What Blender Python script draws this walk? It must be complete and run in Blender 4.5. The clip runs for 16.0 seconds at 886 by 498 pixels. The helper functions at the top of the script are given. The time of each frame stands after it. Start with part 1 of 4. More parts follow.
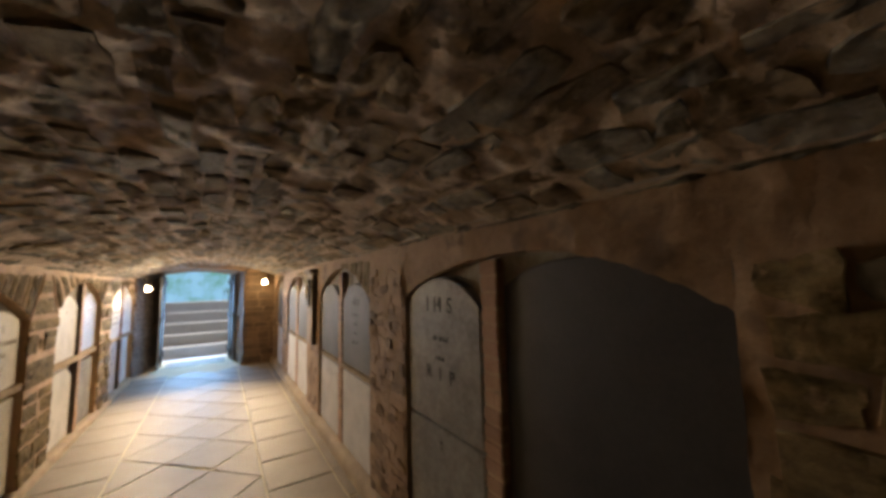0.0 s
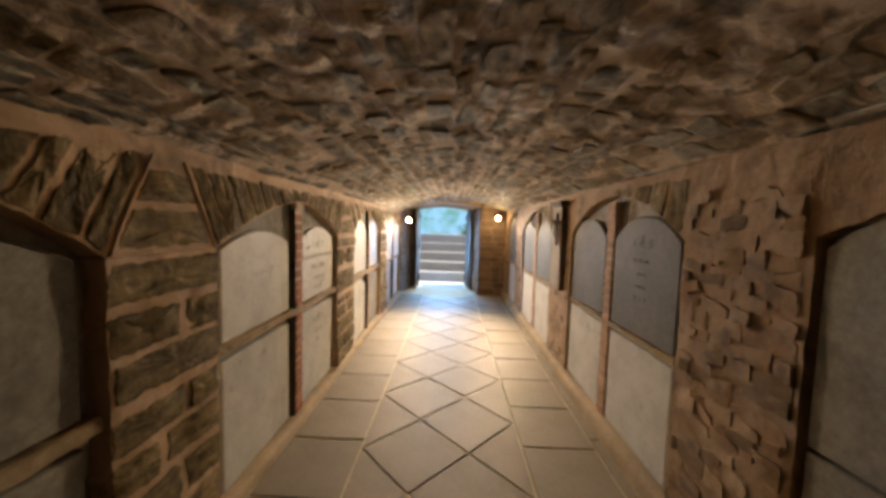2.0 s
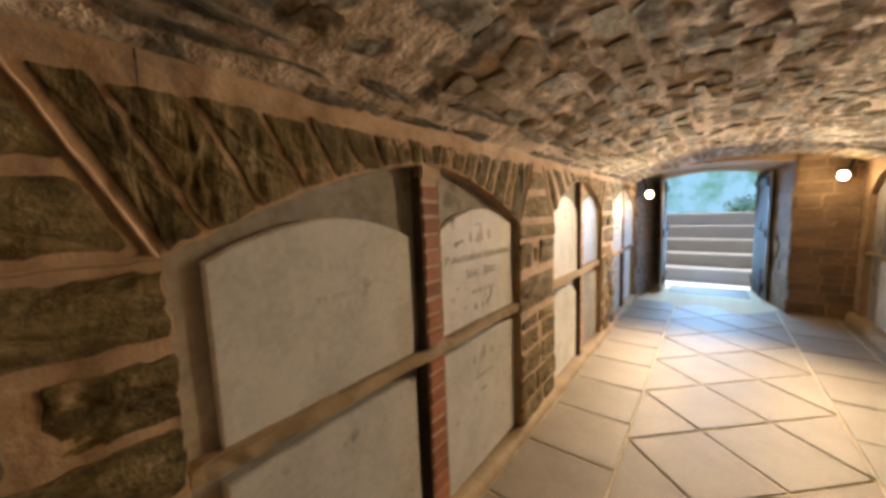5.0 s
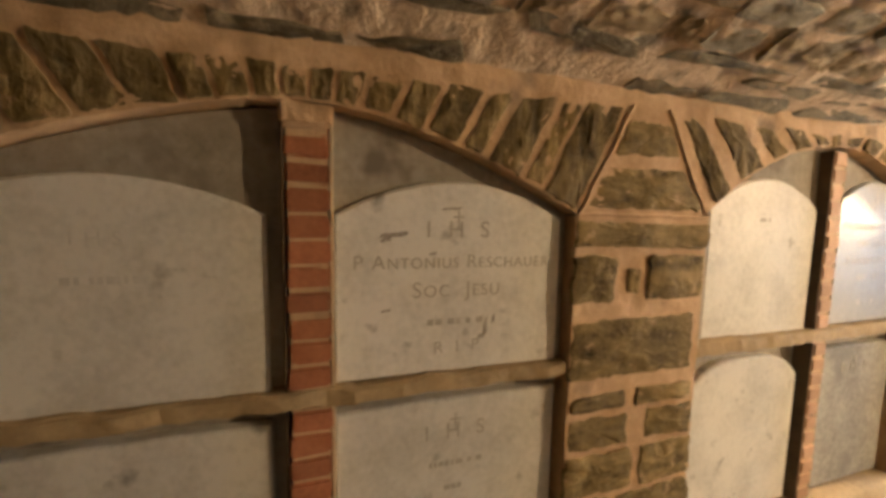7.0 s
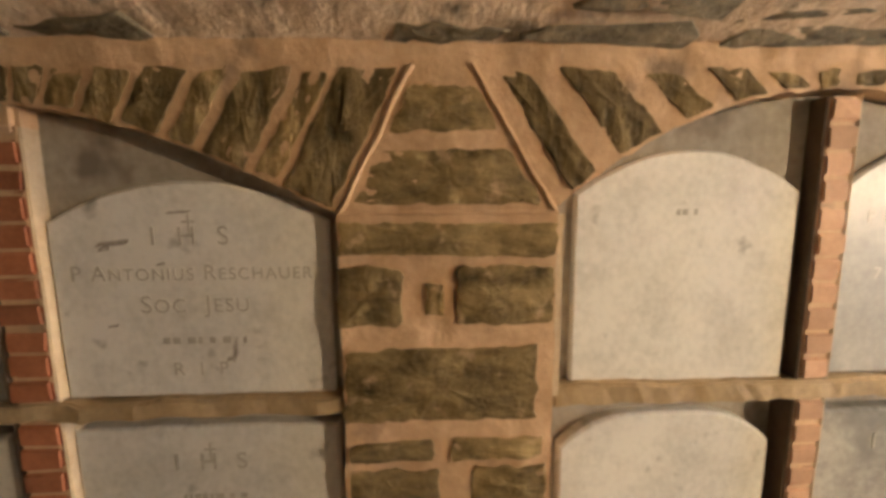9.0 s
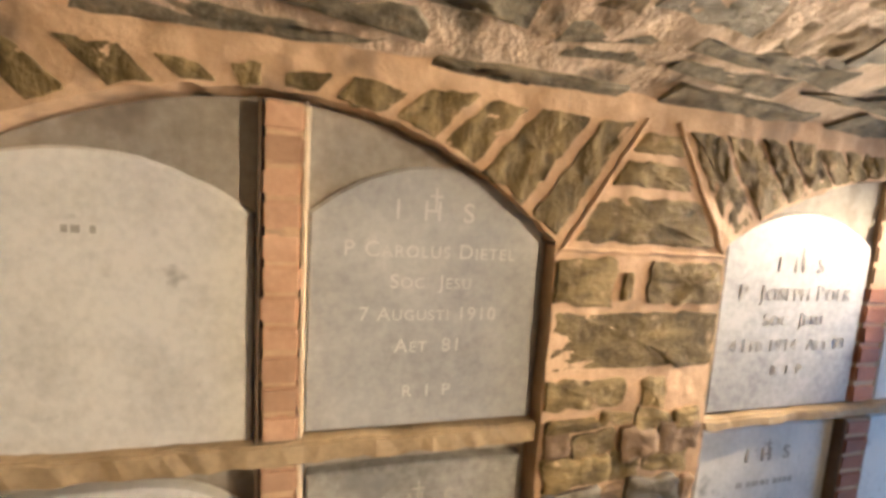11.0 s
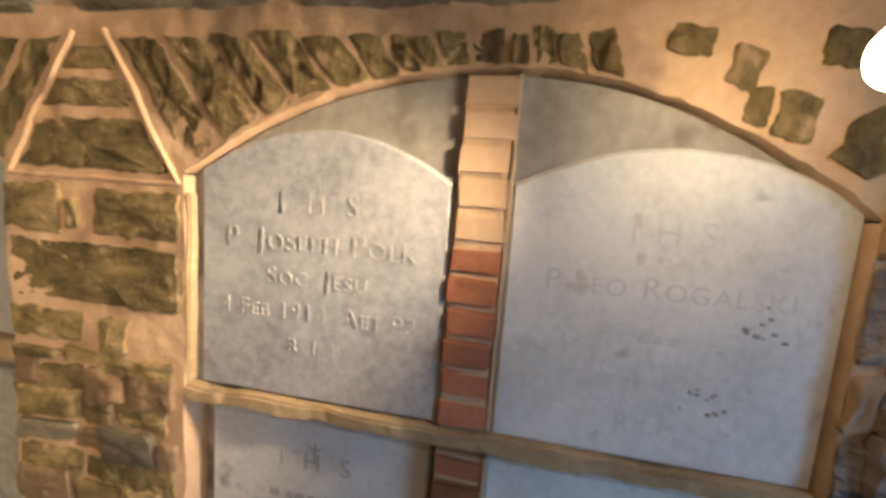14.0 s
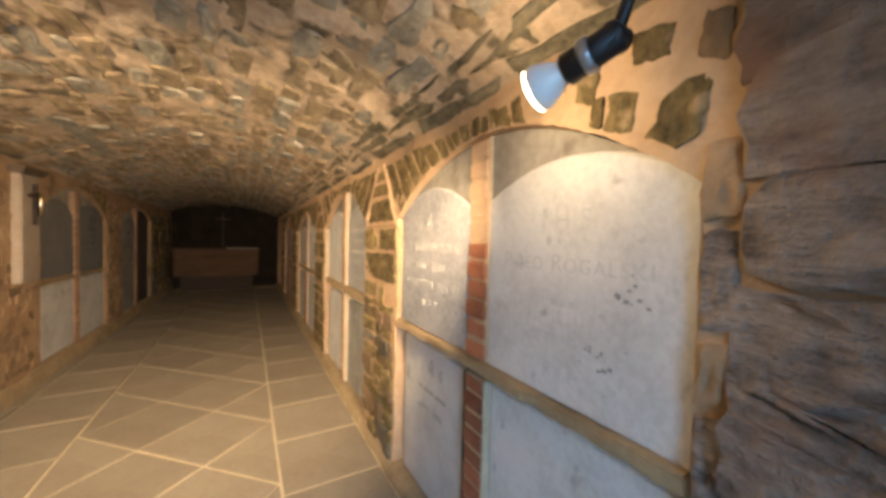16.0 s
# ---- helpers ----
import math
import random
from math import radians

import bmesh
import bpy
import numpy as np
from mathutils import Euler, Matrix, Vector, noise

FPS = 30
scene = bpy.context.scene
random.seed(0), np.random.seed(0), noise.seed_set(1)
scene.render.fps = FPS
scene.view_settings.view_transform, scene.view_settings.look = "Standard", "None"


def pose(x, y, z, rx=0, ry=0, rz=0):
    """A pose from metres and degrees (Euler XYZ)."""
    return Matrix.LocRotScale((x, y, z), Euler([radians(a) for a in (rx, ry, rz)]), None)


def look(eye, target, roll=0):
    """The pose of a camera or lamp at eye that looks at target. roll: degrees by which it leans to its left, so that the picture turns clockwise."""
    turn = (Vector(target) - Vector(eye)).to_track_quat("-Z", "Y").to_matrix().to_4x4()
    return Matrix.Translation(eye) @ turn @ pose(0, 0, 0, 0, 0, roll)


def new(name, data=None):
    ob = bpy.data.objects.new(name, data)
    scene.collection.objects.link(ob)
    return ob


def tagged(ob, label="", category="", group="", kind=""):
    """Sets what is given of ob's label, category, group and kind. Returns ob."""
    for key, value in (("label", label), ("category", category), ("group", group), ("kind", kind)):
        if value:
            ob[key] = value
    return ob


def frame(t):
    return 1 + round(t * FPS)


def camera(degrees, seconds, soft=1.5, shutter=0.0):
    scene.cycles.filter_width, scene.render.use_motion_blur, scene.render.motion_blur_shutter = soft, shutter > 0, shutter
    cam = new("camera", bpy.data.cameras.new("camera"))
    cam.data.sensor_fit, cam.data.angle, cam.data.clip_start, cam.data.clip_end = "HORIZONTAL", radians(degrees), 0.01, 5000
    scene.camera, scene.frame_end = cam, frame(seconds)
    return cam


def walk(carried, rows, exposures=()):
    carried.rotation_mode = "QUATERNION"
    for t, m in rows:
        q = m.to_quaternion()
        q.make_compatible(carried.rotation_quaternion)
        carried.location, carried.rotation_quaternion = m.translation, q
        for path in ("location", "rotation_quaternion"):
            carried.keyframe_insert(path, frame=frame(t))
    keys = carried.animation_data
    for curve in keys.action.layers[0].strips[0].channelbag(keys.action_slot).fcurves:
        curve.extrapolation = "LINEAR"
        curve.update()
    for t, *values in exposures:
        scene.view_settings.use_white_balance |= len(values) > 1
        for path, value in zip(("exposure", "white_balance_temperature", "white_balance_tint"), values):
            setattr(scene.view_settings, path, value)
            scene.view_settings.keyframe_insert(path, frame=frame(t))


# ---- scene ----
cam = camera(104.6, 16.0, soft=3.7)
PATH = [
    (0, (0.142, -0.232, 1.524), (1.23, 1.435, 1.718), -1.3),
    (0.5, (0.07, -0.058, 1.47), (0.868, 1.775, 1.496), 2.1),
    (1, (0.003, 0.21, 1.461), (0.671, 2.093, 1.366), 0.6),
    (1.5, (-0.03, 0.405, 1.438), (0.353, 2.357, 1.235), 1.1),
    (2, (-0.013, 0.597, 1.445), (-0.061, 2.592, 1.306), 1.7),
    (2.5, (-0.116, 0.759, 1.428), (-0.597, 2.696, 1.291), 2.0),
    (3, (-0.232, 0.941, 1.433), (-0.983, 2.794, 1.383), -0.9),
    (3.5, (-0.234, 1.159, 1.411), (-1.129, 2.941, 1.261), 0.1),
    (4, (-0.197, 1.404, 1.406), (-1.295, 3.057, 1.151), 0.3),
    (4.2, (-0.207, 1.497, 1.404), (-1.321, 3.137, 1.14), 0.1),
    (6.5, (-0.206, 2.825, 1.312), (-1.949, 3.805, 1.261), -1.1),
    (7, (-0.164, 3.076, 1.292), (-2.076, 3.638, 1.118), 1.0),
    (7.5, (-0.216, 3.279, 1.301), (-2.182, 3.594, 1.116), -0.7),
    (8, (-0.324, 3.467, 1.316), (-2.302, 3.673, 1.107), -0.4),
    (8.5, (-0.267, 3.727, 1.305), (-2.253, 3.794, 1.079), 0.1),
    (9, (-0.229, 4.011, 1.324), (-2.215, 4.083, 1.093), -0.5),
    (9.5, (-0.303, 4.357, 1.302), (-2.281, 4.633, 1.19), 2.1),
    (9.6, (-0.303, 4.439, 1.277), (-2.279, 4.747, 1.247), 0.9),
    (9.7, (-0.303, 4.51, 1.306), (-2.268, 4.877, 1.252), 0.7),
    (11.8, (-0.304, 5.674, 1.392), (-2.241, 6.101, 1.141), 3.2),
    (12, (-0.284, 5.797, 1.397), (-2.218, 6.218, 1.112), 2.5),
    (12.5, (-0.325, 6.132, 1.371), (-2.249, 6.635, 1.166), 3.1),
    (13, (-0.335, 6.442, 1.359), (-2.283, 6.854, 1.171), 3.0),
    (13.5, (-0.296, 6.705, 1.342), (-2.276, 6.585, 1.089), 3.7),
    (14, (-0.376, 6.996, 1.298), (-2.339, 6.676, 1.09), 4.6),
    (14.5, (-0.398, 7.276, 1.285), (-2.295, 6.664, 1.11), 4.9),
    (15, (-0.412, 7.503, 1.275), (-2.124, 6.483, 1.098), 4.2),
    (15.5, (-0.475, 7.703, 1.24), (-2.024, 6.456, 1.027), 6.0),
    (16, (-0.4, 7.928, 1.235), (-1.392, 6.191, 1.184), 1.3),
]
EXPOSURES = [(0.0, -0.28, 6450, 10), (0.6, -0.05, 6550, 10), (1.5, 0.0, 6550, 10), (3.5, 0.17, 6400, 10), (6.4, -0.2, 6800, 10), (7.0, -0.18, 6800, 10), (8.5, -0.26, 6450, 10), (9.0, -0.26, 6100, 10), (9.5, -0.22, 5700, 10), (12.0, -0.32, 5800, 10), (12.6, -0.36, 5900, 10), (13.0, -0.52, 6000, 10), (14.0, -0.86, 6100, 10), (14.6, -1.04, 6200, 10), (15.2, -0.9, 6400, 10), (16.0, -0.5, 6650, 10)]
walk(cam, [(t, look(e, g, r)) for t, e, g, r in PATH], EXPOSURES)

# ---- world, sun, large lights ----
W = bpy.data.worlds.new("world")
scene.world = W
W.use_nodes = True
SKY = W.node_tree.nodes.new("ShaderNodeTexSky")
SKY.sky_type, SKY.sun_disc = "NISHITA", False
SKY.sun_elevation, SKY.sun_rotation = radians(58), radians(67)
BG = W.node_tree.nodes["Background"]
BG.inputs["Strength"].default_value = 0.15
W.node_tree.links.new(SKY.outputs["Color"], BG.inputs["Color"])
sun = bpy.data.lights.new("sun", "SUN")
sun.energy, sun.angle, sun.color = 5.0, radians(0.5), (1.0, 0.95, 0.88)
new("sun", sun).matrix_world = look((7, 3, 12), (0, 0, 0))

YE, YB = 7.69, -1.75          # inner faces of the door wall and of the altar wall
XL, XR = -1.08, 1.10          # faces of the side walls
DOOR_Y, DOOR_Z = 8.98, 1.82   # outer door frame and its head
LAMPS = [((-0.88, 7.46, 1.53), (-0.60, 6.42, 1.20)), ((0.90, 7.44, 1.62), (0.44, 6.4, 1.29))]
WARM = (1.0, 0.74, 0.44)
for (eye, aim), beam, near, cone in zip(LAMPS, (480, 580), (6.2, 8.0), (94, 86)):
    lamp = bpy.data.lights.new("flood_beam", "SPOT")
    lamp.energy, lamp.color, lamp.shadow_soft_size = beam, WARM, 0.045
    lamp.spot_size, lamp.spot_blend = radians(cone), 1.0
    d = (Vector(aim) - Vector(eye)).normalized()
    new("flood_beam", lamp).matrix_world = look(tuple(Vector(eye) + d * 0.075), aim)
    spill = bpy.data.lights.new("flood_spill", "POINT")
    spill.energy, spill.color, spill.shadow_soft_size = near, WARM, 0.045
    new("flood_spill", spill).location = Vector(eye) + d * 0.11
day = bpy.data.lights.new("door_daylight", "AREA")
day.shape, day.size, day.size_y, day.energy, day.color = "RECTANGLE", 1.0, 1.5, 48, (0.30, 0.58, 1.0)
day.spread = radians(125)
new("door_daylight", day).matrix_world = look((-0.22, DOOR_Y + 0.1, 1.05), (-0.22, 7.2, 0.0))


# ---- materials ----
def material(name, build):
    m = bpy.data.materials.new(name)
    m.use_nodes = True
    nt = m.node_tree
    p = nt.nodes["Principled BSDF"]

    def node(kind, **values):
        n = nt.nodes.new("ShaderNode" + kind)
        for key, value in values.items():
            n.inputs[key.replace("_", " ")].default_value = value
        return n

    def link(a, b):
        nt.links.new(a, b)
    build(node, link, p)
    return m


def surface(name, dark, light, scale=4.0, stretch=(1, 1, 1), rough=(0.7, 0.9), bump=0.3, fine=60.0, depth=0.01, vary=0.0, speck=None, gloss=0.5, span=(0.38, 0.72)):
    """Two-colour mottling, finer grain over it, relief from both, and a shift from piece to piece."""
    def build(node, link, p):
        at = node("TexCoord")
        turn = node("Mapping", Scale=stretch)
        link(at.outputs["Object"], turn.inputs["Vector"])
        big = node("TexNoise", Scale=scale, Detail=6.0, Roughness=0.62)
        small = node("TexNoise", Scale=fine, Detail=5.0, Roughness=0.7)
        link(turn.outputs[0], big.inputs["Vector"])
        link(at.outputs["Object"], small.inputs["Vector"])
        both = node("Math")
        both.operation = "MULTIPLY_ADD"
        both.inputs[1].default_value = 0.45
        link(small.outputs["Fac"], both.inputs[0])
        half = node("Math")
        half.operation = "MULTIPLY"
        half.inputs[1].default_value = 0.65
        link(big.outputs["Fac"], half.inputs[0])
        link(half.outputs[0], both.inputs[2])
        ramp = node("ValToRGB")
        ramp.color_ramp.elements[0].position, ramp.color_ramp.elements[1].position = span
        ramp.color_ramp.elements[0].color, ramp.color_ramp.elements[1].color = (*dark, 1), (*light, 1)
        link(both.outputs[0], ramp.inputs["Fac"])
        colour = ramp.outputs["Color"]
        if speck:
            spots = node("TexNoise", Scale=speck[1], Detail=3.0, Roughness=0.55)
            link(at.outputs["Object"], spots.inputs["Vector"])
            edge = node("ValToRGB")
            edge.color_ramp.elements[0].position, edge.color_ramp.elements[1].position = speck[2], speck[2] + 0.12
            link(spots.outputs["Fac"], edge.inputs["Fac"])
            mix = node("Mix")
            mix.data_type = "RGBA"
            link(edge.outputs["Color"], mix.inputs["Factor"])
            link(colour, mix.inputs[6])
            mix.inputs[7].default_value = (*speck[0], 1)
            colour = mix.outputs[2]
        if vary:
            info = node("ObjectInfo")
            shift = node("MapRange")
            shift.inputs["To Min"].default_value, shift.inputs["To Max"].default_value = 1 - vary, 1 + vary
            link(info.outputs["Random"], shift.inputs["Value"])
            hue = node("HueSaturation")
            link(shift.outputs[0], hue.inputs["Value"])
            link(colour, hue.inputs["Color"])
            colour = hue.outputs["Color"]
        link(colour, p.inputs["Base Color"])
        r = node("MapRange")
        r.inputs["To Min"].default_value, r.inputs["To Max"].default_value = rough
        link(small.outputs["Fac"], r.inputs["Value"])
        link(r.outputs[0], p.inputs["Roughness"])
        p.inputs["Specular IOR Level"].default_value = gloss
        b = node("Bump", Strength=bump, Distance=depth)
        link(both.outputs[0], b.inputs["Height"])
        link(b.outputs[0], p.inputs["Normal"])
    return material(name, build)


def plain(name, colour, rough=0.5, metal=0.0, glow=0.0):
    def build(node, link, p):
        grain = node("TexNoise", Scale=35.0, Detail=4.0)
        at = node("TexCoord")
        link(at.outputs["Object"], grain.inputs["Vector"])
        r = node("MapRange")
        r.inputs["To Min"].default_value, r.inputs["To Max"].default_value = rough * 0.8, min(1, rough * 1.2)
        link(grain.outputs["Fac"], r.inputs["Value"])
        link(r.outputs[0], p.inputs["Roughness"])
        p.inputs["Base Color"].default_value = (*colour, 1)
        p.inputs["Metallic"].default_value = metal
        if glow:
            p.inputs["Emission Color"].default_value = (*WARM, 1)
            p.inputs["Emission Strength"].default_value = glow
    return material(name, build)


MORTAR = surface("buff_mortar", (0.41, 0.262, 0.142), (0.63, 0.435, 0.262), 3.0, bump=0.6, fine=26.0, depth=0.02, speck=((0.27, 0.19, 0.12), 5.0, 0.60))
MORTAR_BROWN = surface("brown_mortar", (0.27, 0.165, 0.085), (0.47, 0.315, 0.18), 4.0, bump=0.8, fine=30.0, depth=0.02, speck=((0.20, 0.13, 0.075), 6.0, 0.56))
STONE = surface("bedded_schist", (0.054, 0.040, 0.016), (0.34, 0.248, 0.112), 8.0, (0.8, 0.8, 2.0), bump=0.9, fine=22.0, depth=0.025, vary=0.28, rough=(0.75, 0.95), gloss=0.25, speck=((0.44, 0.31, 0.18), 15.0, 0.61))
STONE_UP = surface("upright_schist", (0.046, 0.034, 0.013), (0.31, 0.225, 0.10), 8.0, (0.9, 2.6, 0.7), bump=0.9, fine=22.0, depth=0.025, vary=0.3, rough=(0.75, 0.95), gloss=0.25, speck=((0.42, 0.29, 0.165), 11.0, 0.62))
SLATE = surface("grey_slate", (0.068, 0.058, 0.040), (0.22, 0.185, 0.125), 5.0, (2.0, 0.6, 2.6), bump=0.8, fine=30.0, depth=0.016, vary=0.25, rough=(0.5, 0.8))
VAULT_BED = surface("vault_mortar", (0.38, 0.28, 0.18), (0.72, 0.565, 0.40), 6.0, bump=1.0, fine=24.0, depth=0.03, speck=((0.15, 0.12, 0.075), 8.0, 0.55))
PLASTER = surface("grey_render", (0.20, 0.178, 0.145), (0.42, 0.38, 0.32), 4.0, bump=0.4, fine=30.0, depth=0.006, speck=((0.17, 0.14, 0.11), 5.5, 0.56))
SLAB = surface("pale_cement_slab", (0.50, 0.485, 0.45), (0.68, 0.66, 0.62), 4.5, rough=(0.5, 0.68), gloss=0.3, bump=0.16, fine=50.0, depth=0.004, vary=0.06, span=(0.40, 0.62), speck=((0.30, 0.285, 0.26), 10.0, 0.64))
SLAB_BLUE = surface("mottled_grey_slab", (0.25, 0.25, 0.26), (0.48, 0.475, 0.475), 5.0, rough=(0.5, 0.65), gloss=0.3, bump=0.18, fine=40.0, depth=0.004, span=(0.40, 0.68))
SLAB_SHINE = surface("polished_grey_slab", (0.13, 0.13, 0.125), (0.23, 0.225, 0.215), 3.4, rough=(0.55, 0.68), bump=0.06, fine=40.0, depth=0.003, vary=0.06, gloss=0.12)
SLAB_SATIN = surface("satin_grey_slab", (0.26, 0.26, 0.255), (0.47, 0.46, 0.44), 4.0, rough=(0.36, 0.5), bump=0.1, fine=40.0, depth=0.003, gloss=0.35)
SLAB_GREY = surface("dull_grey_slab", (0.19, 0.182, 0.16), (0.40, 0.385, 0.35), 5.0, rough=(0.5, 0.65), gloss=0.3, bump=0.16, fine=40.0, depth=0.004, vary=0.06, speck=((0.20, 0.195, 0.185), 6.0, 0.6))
LETTER = surface("weathered_letter", (0.33, 0.305, 0.265), (0.46, 0.43, 0.38), 30.0, bump=0.1)
LETTER_FAINT = surface("faint_letter", (0.49, 0.475, 0.445), (0.61, 0.595, 0.565), 30.0, bump=0.1)
LETTER_CUT = surface("pale_cut_letter", (0.30, 0.29, 0.275), (0.45, 0.435, 0.41), 60.0, bump=0.3)
LETTER_DARK = surface("dark_letter", (0.025, 0.025, 0.024), (0.06, 0.058, 0.055), 30.0, bump=0.1)
BRICK = surface("red_brick", (0.23, 0.078, 0.036), (0.45, 0.175, 0.085), 7.0, bump=0.5, fine=70.0, depth=0.006, vary=0.28)
# Near black: the darkness of a deep niche is put into the slab colour.
SLAB_NICHE = surface("niche_dark_slab", (0.030, 0.029, 0.028), (0.065, 0.062, 0.058), 3.0, bump=0.2, rough=(0.5, 0.7))
BRICK_FADED = surface("faded_brick", (0.36, 0.205, 0.115), (0.54, 0.34, 0.21), 6.0, bump=0.4, fine=60.0, depth=0.005, vary=0.15)
BRICK_PALE = surface("limewashed_brick", (0.48, 0.315, 0.185), (0.62, 0.44, 0.28), 6.0, bump=0.4, fine=60.0, depth=0.005, vary=0.12)
LIME = surface("cream_lime_edge", (0.42, 0.32, 0.20), (0.60, 0.49, 0.34), 8.0, bump=0.3, fine=60.0, depth=0.004)
PANEL = surface("pale_panel_render", (0.28, 0.22, 0.16), (0.42, 0.345, 0.265), 3.0, bump=0.3, fine=40.0, depth=0.004)
# The lack of lamplight at the altar end is put into this colour.
GLOOM_STONE = surface("gloom_dark_stone", (0.012, 0.009, 0.006), (0.035, 0.025, 0.017), 4.0, bump=0.6, fine=20.0, depth=0.02, gloss=0.1)
# Dark tone that puts shade into unlit sides; also colours the hood stones.
SHADE_BROWN = surface("shade_brown_render", (0.07, 0.046, 0.028), (0.14, 0.098, 0.06), 9.0, bump=0.5, fine=50.0, depth=0.006)
LEDGE = surface("cast_ledge", (0.23, 0.165, 0.090), (0.46, 0.34, 0.19), 5.0, bump=0.4, fine=50.0, depth=0.006)
TILE = surface("worn_floor_tile", (0.21, 0.17, 0.125), (0.30, 0.255, 0.195), 2.2, rough=(0.46, 0.66), bump=0.1, fine=24.0, depth=0.005, vary=0.09, gloss=0.35)
JOINT = surface("tile_joint", (0.45, 0.36, 0.23), (0.66, 0.54, 0.36), 8.0, bump=0.4, fine=60.0, depth=0.006, rough=(0.85, 1.0))
RUST = surface("brown_coursed_stone", (0.13, 0.082, 0.042), (0.29, 0.19, 0.105), 6.0, bump=0.7, fine=40.0, depth=0.014, vary=0.2)
BLUESTONE = surface("blue_grey_rock", (0.085, 0.066, 0.058), (0.40, 0.325, 0.275), 10.0, (0.8, 0.7, 2.6), bump=1.0, fine=26.0, depth=0.06, vary=0.25, speck=((0.30, 0.17, 0.11), 3.2, 0.60))
STEP = surface("step_stone", (0.42, 0.43, 0.44), (0.54, 0.55, 0.56), 4.0, bump=0.2, fine=40.0)
WOOD = surface("weathered_board", (0.022, 0.015, 0.009), (0.065, 0.045, 0.026), 4.0, (4, 4, 0.5), bump=0.3, fine=30.0, depth=0.004, vary=0.2)
ALTAR_WOOD = surface("brown_altar_front", (0.055, 0.026, 0.012), (0.11, 0.056, 0.026), 3.0, (0.6, 4, 4), bump=0.2, fine=30.0, depth=0.003)
LINEN = surface("pale_linen", (0.45, 0.40, 0.32), (0.60, 0.54, 0.45), 6.0, bump=0.2)
IRON = plain("black_iron", (0.018, 0.017, 0.017), 0.45, 0.3)
STEEL = plain("galvanised_steel", (0.42, 0.42, 0.42), 0.4, 0.8)
BRASS = plain("polished_brass", (0.75, 0.62, 0.36), 0.14, 1.0)
DARKWOOD = plain("dark_wood", (0.035, 0.021, 0.012), 0.75)
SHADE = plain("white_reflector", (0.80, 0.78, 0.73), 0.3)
GLOW = plain("lit_lens", (0.9, 0.85, 0.75), 0.3, 0.0, 42.0)
CABLE = plain("pale_cable", (0.55, 0.50, 0.42), 0.5)
LEAF = surface("shrub_leaf", (0.07, 0.12, 0.06), (0.12, 0.20, 0.10), 3.0, bump=0.0, rough=(0.4, 0.6))
BARK = surface("shrub_bark", (0.08, 0.06, 0.04), (0.18, 0.14, 0.10), 12.0, bump=0.5)
EARTH = surface("dry_earth", (0.09, 0.12, 0.08), (0.17, 0.21, 0.15), 0.6, bump=0.5, fine=9.0, depth=0.04)


# ---- building helpers ----
def link_mesh(name, verts, faces, mats, parent=None, label="", slots=None, smooth=True):
    me = bpy.data.meshes.new(name)
    me.from_pydata([tuple(v) for v in verts], [], faces)
    for m in (mats if isinstance(mats, (list, tuple)) else [mats]):
        me.materials.append(m)
    if slots:
        me.polygons.foreach_set("material_index", slots)
    me.polygons.foreach_set("use_smooth", [smooth] * len(faces))
    me.update()
    ob = new(name, me)
    if parent:
        ob.parent = parent
    if label:
        ob["label"] = label
    return ob


def part(name, bm, mat, parent=None, label=""):
    bmesh.ops.recalc_face_normals(bm, faces=bm.faces)
    me = bpy.data.meshes.new(name)
    bm.to_mesh(me)
    bm.free()
    me.materials.append(mat)
    ob = new(name, me)
    if parent:
        ob.parent = parent
    if label:
        ob["label"] = label
    return ob


def block(a, b, bevel=0.004, rough=0.0, cuts=0):
    """A bevelled box between two corners, its surface worn by noise."""
    bm = bmesh.new()
    bmesh.ops.create_cube(bm, size=1)
    a, b = Vector(a), Vector(b)
    for v in bm.verts:
        v.co = Vector([(a[i] + b[i]) / 2 + v.co[i] * (b[i] - a[i]) for i in range(3)])
    if cuts:
        long = [e for e in bm.edges if e.calc_length() > 0.12]
        bmesh.ops.subdivide_edges(bm, edges=long, cuts=cuts, use_grid_fill=True)
    if bevel:
        sharp = [e for e in bm.edges if len(e.link_faces) == 2 and e.calc_face_angle(0) > 0.8]
        bmesh.ops.bevel(bm, geom=sharp, offset=bevel, segments=2, affect="EDGES")
    if rough:
        for v in bm.verts:
            v.co += Vector(noise.noise_vector(v.co * 9)) * rough + Vector(noise.noise_vector(v.co * 31)) * rough * 0.5
    return bm


def rod(points, radius, sides=8):
    """A round bar along a line of points."""
    bm = bmesh.new()
    points = [Vector(p) for p in points]
    rings = []
    for i, p in enumerate(points):
        d = (points[min(i + 1, len(points) - 1)] - points[max(i - 1, 0)]).normalized()
        u = d.orthogonal().normalized()
        w = d.cross(u)
        r = radius[i] if isinstance(radius, (list, tuple)) else radius
        rings.append([bm.verts.new(p + u * math.cos(2 * math.pi * k / sides) * r + w * math.sin(2 * math.pi * k / sides) * r) for k in range(sides)])
    for a, b in zip(rings, rings[1:]):
        for k in range(sides):
            bm.faces.new((a[k], a[(k + 1) % sides], b[(k + 1) % sides], b[k]))
    bm.faces.new(rings[0])
    bm.faces.new(rings[-1])
    for f in bm.faces:
        f.smooth = True
    return bm


rng = random.Random(7)


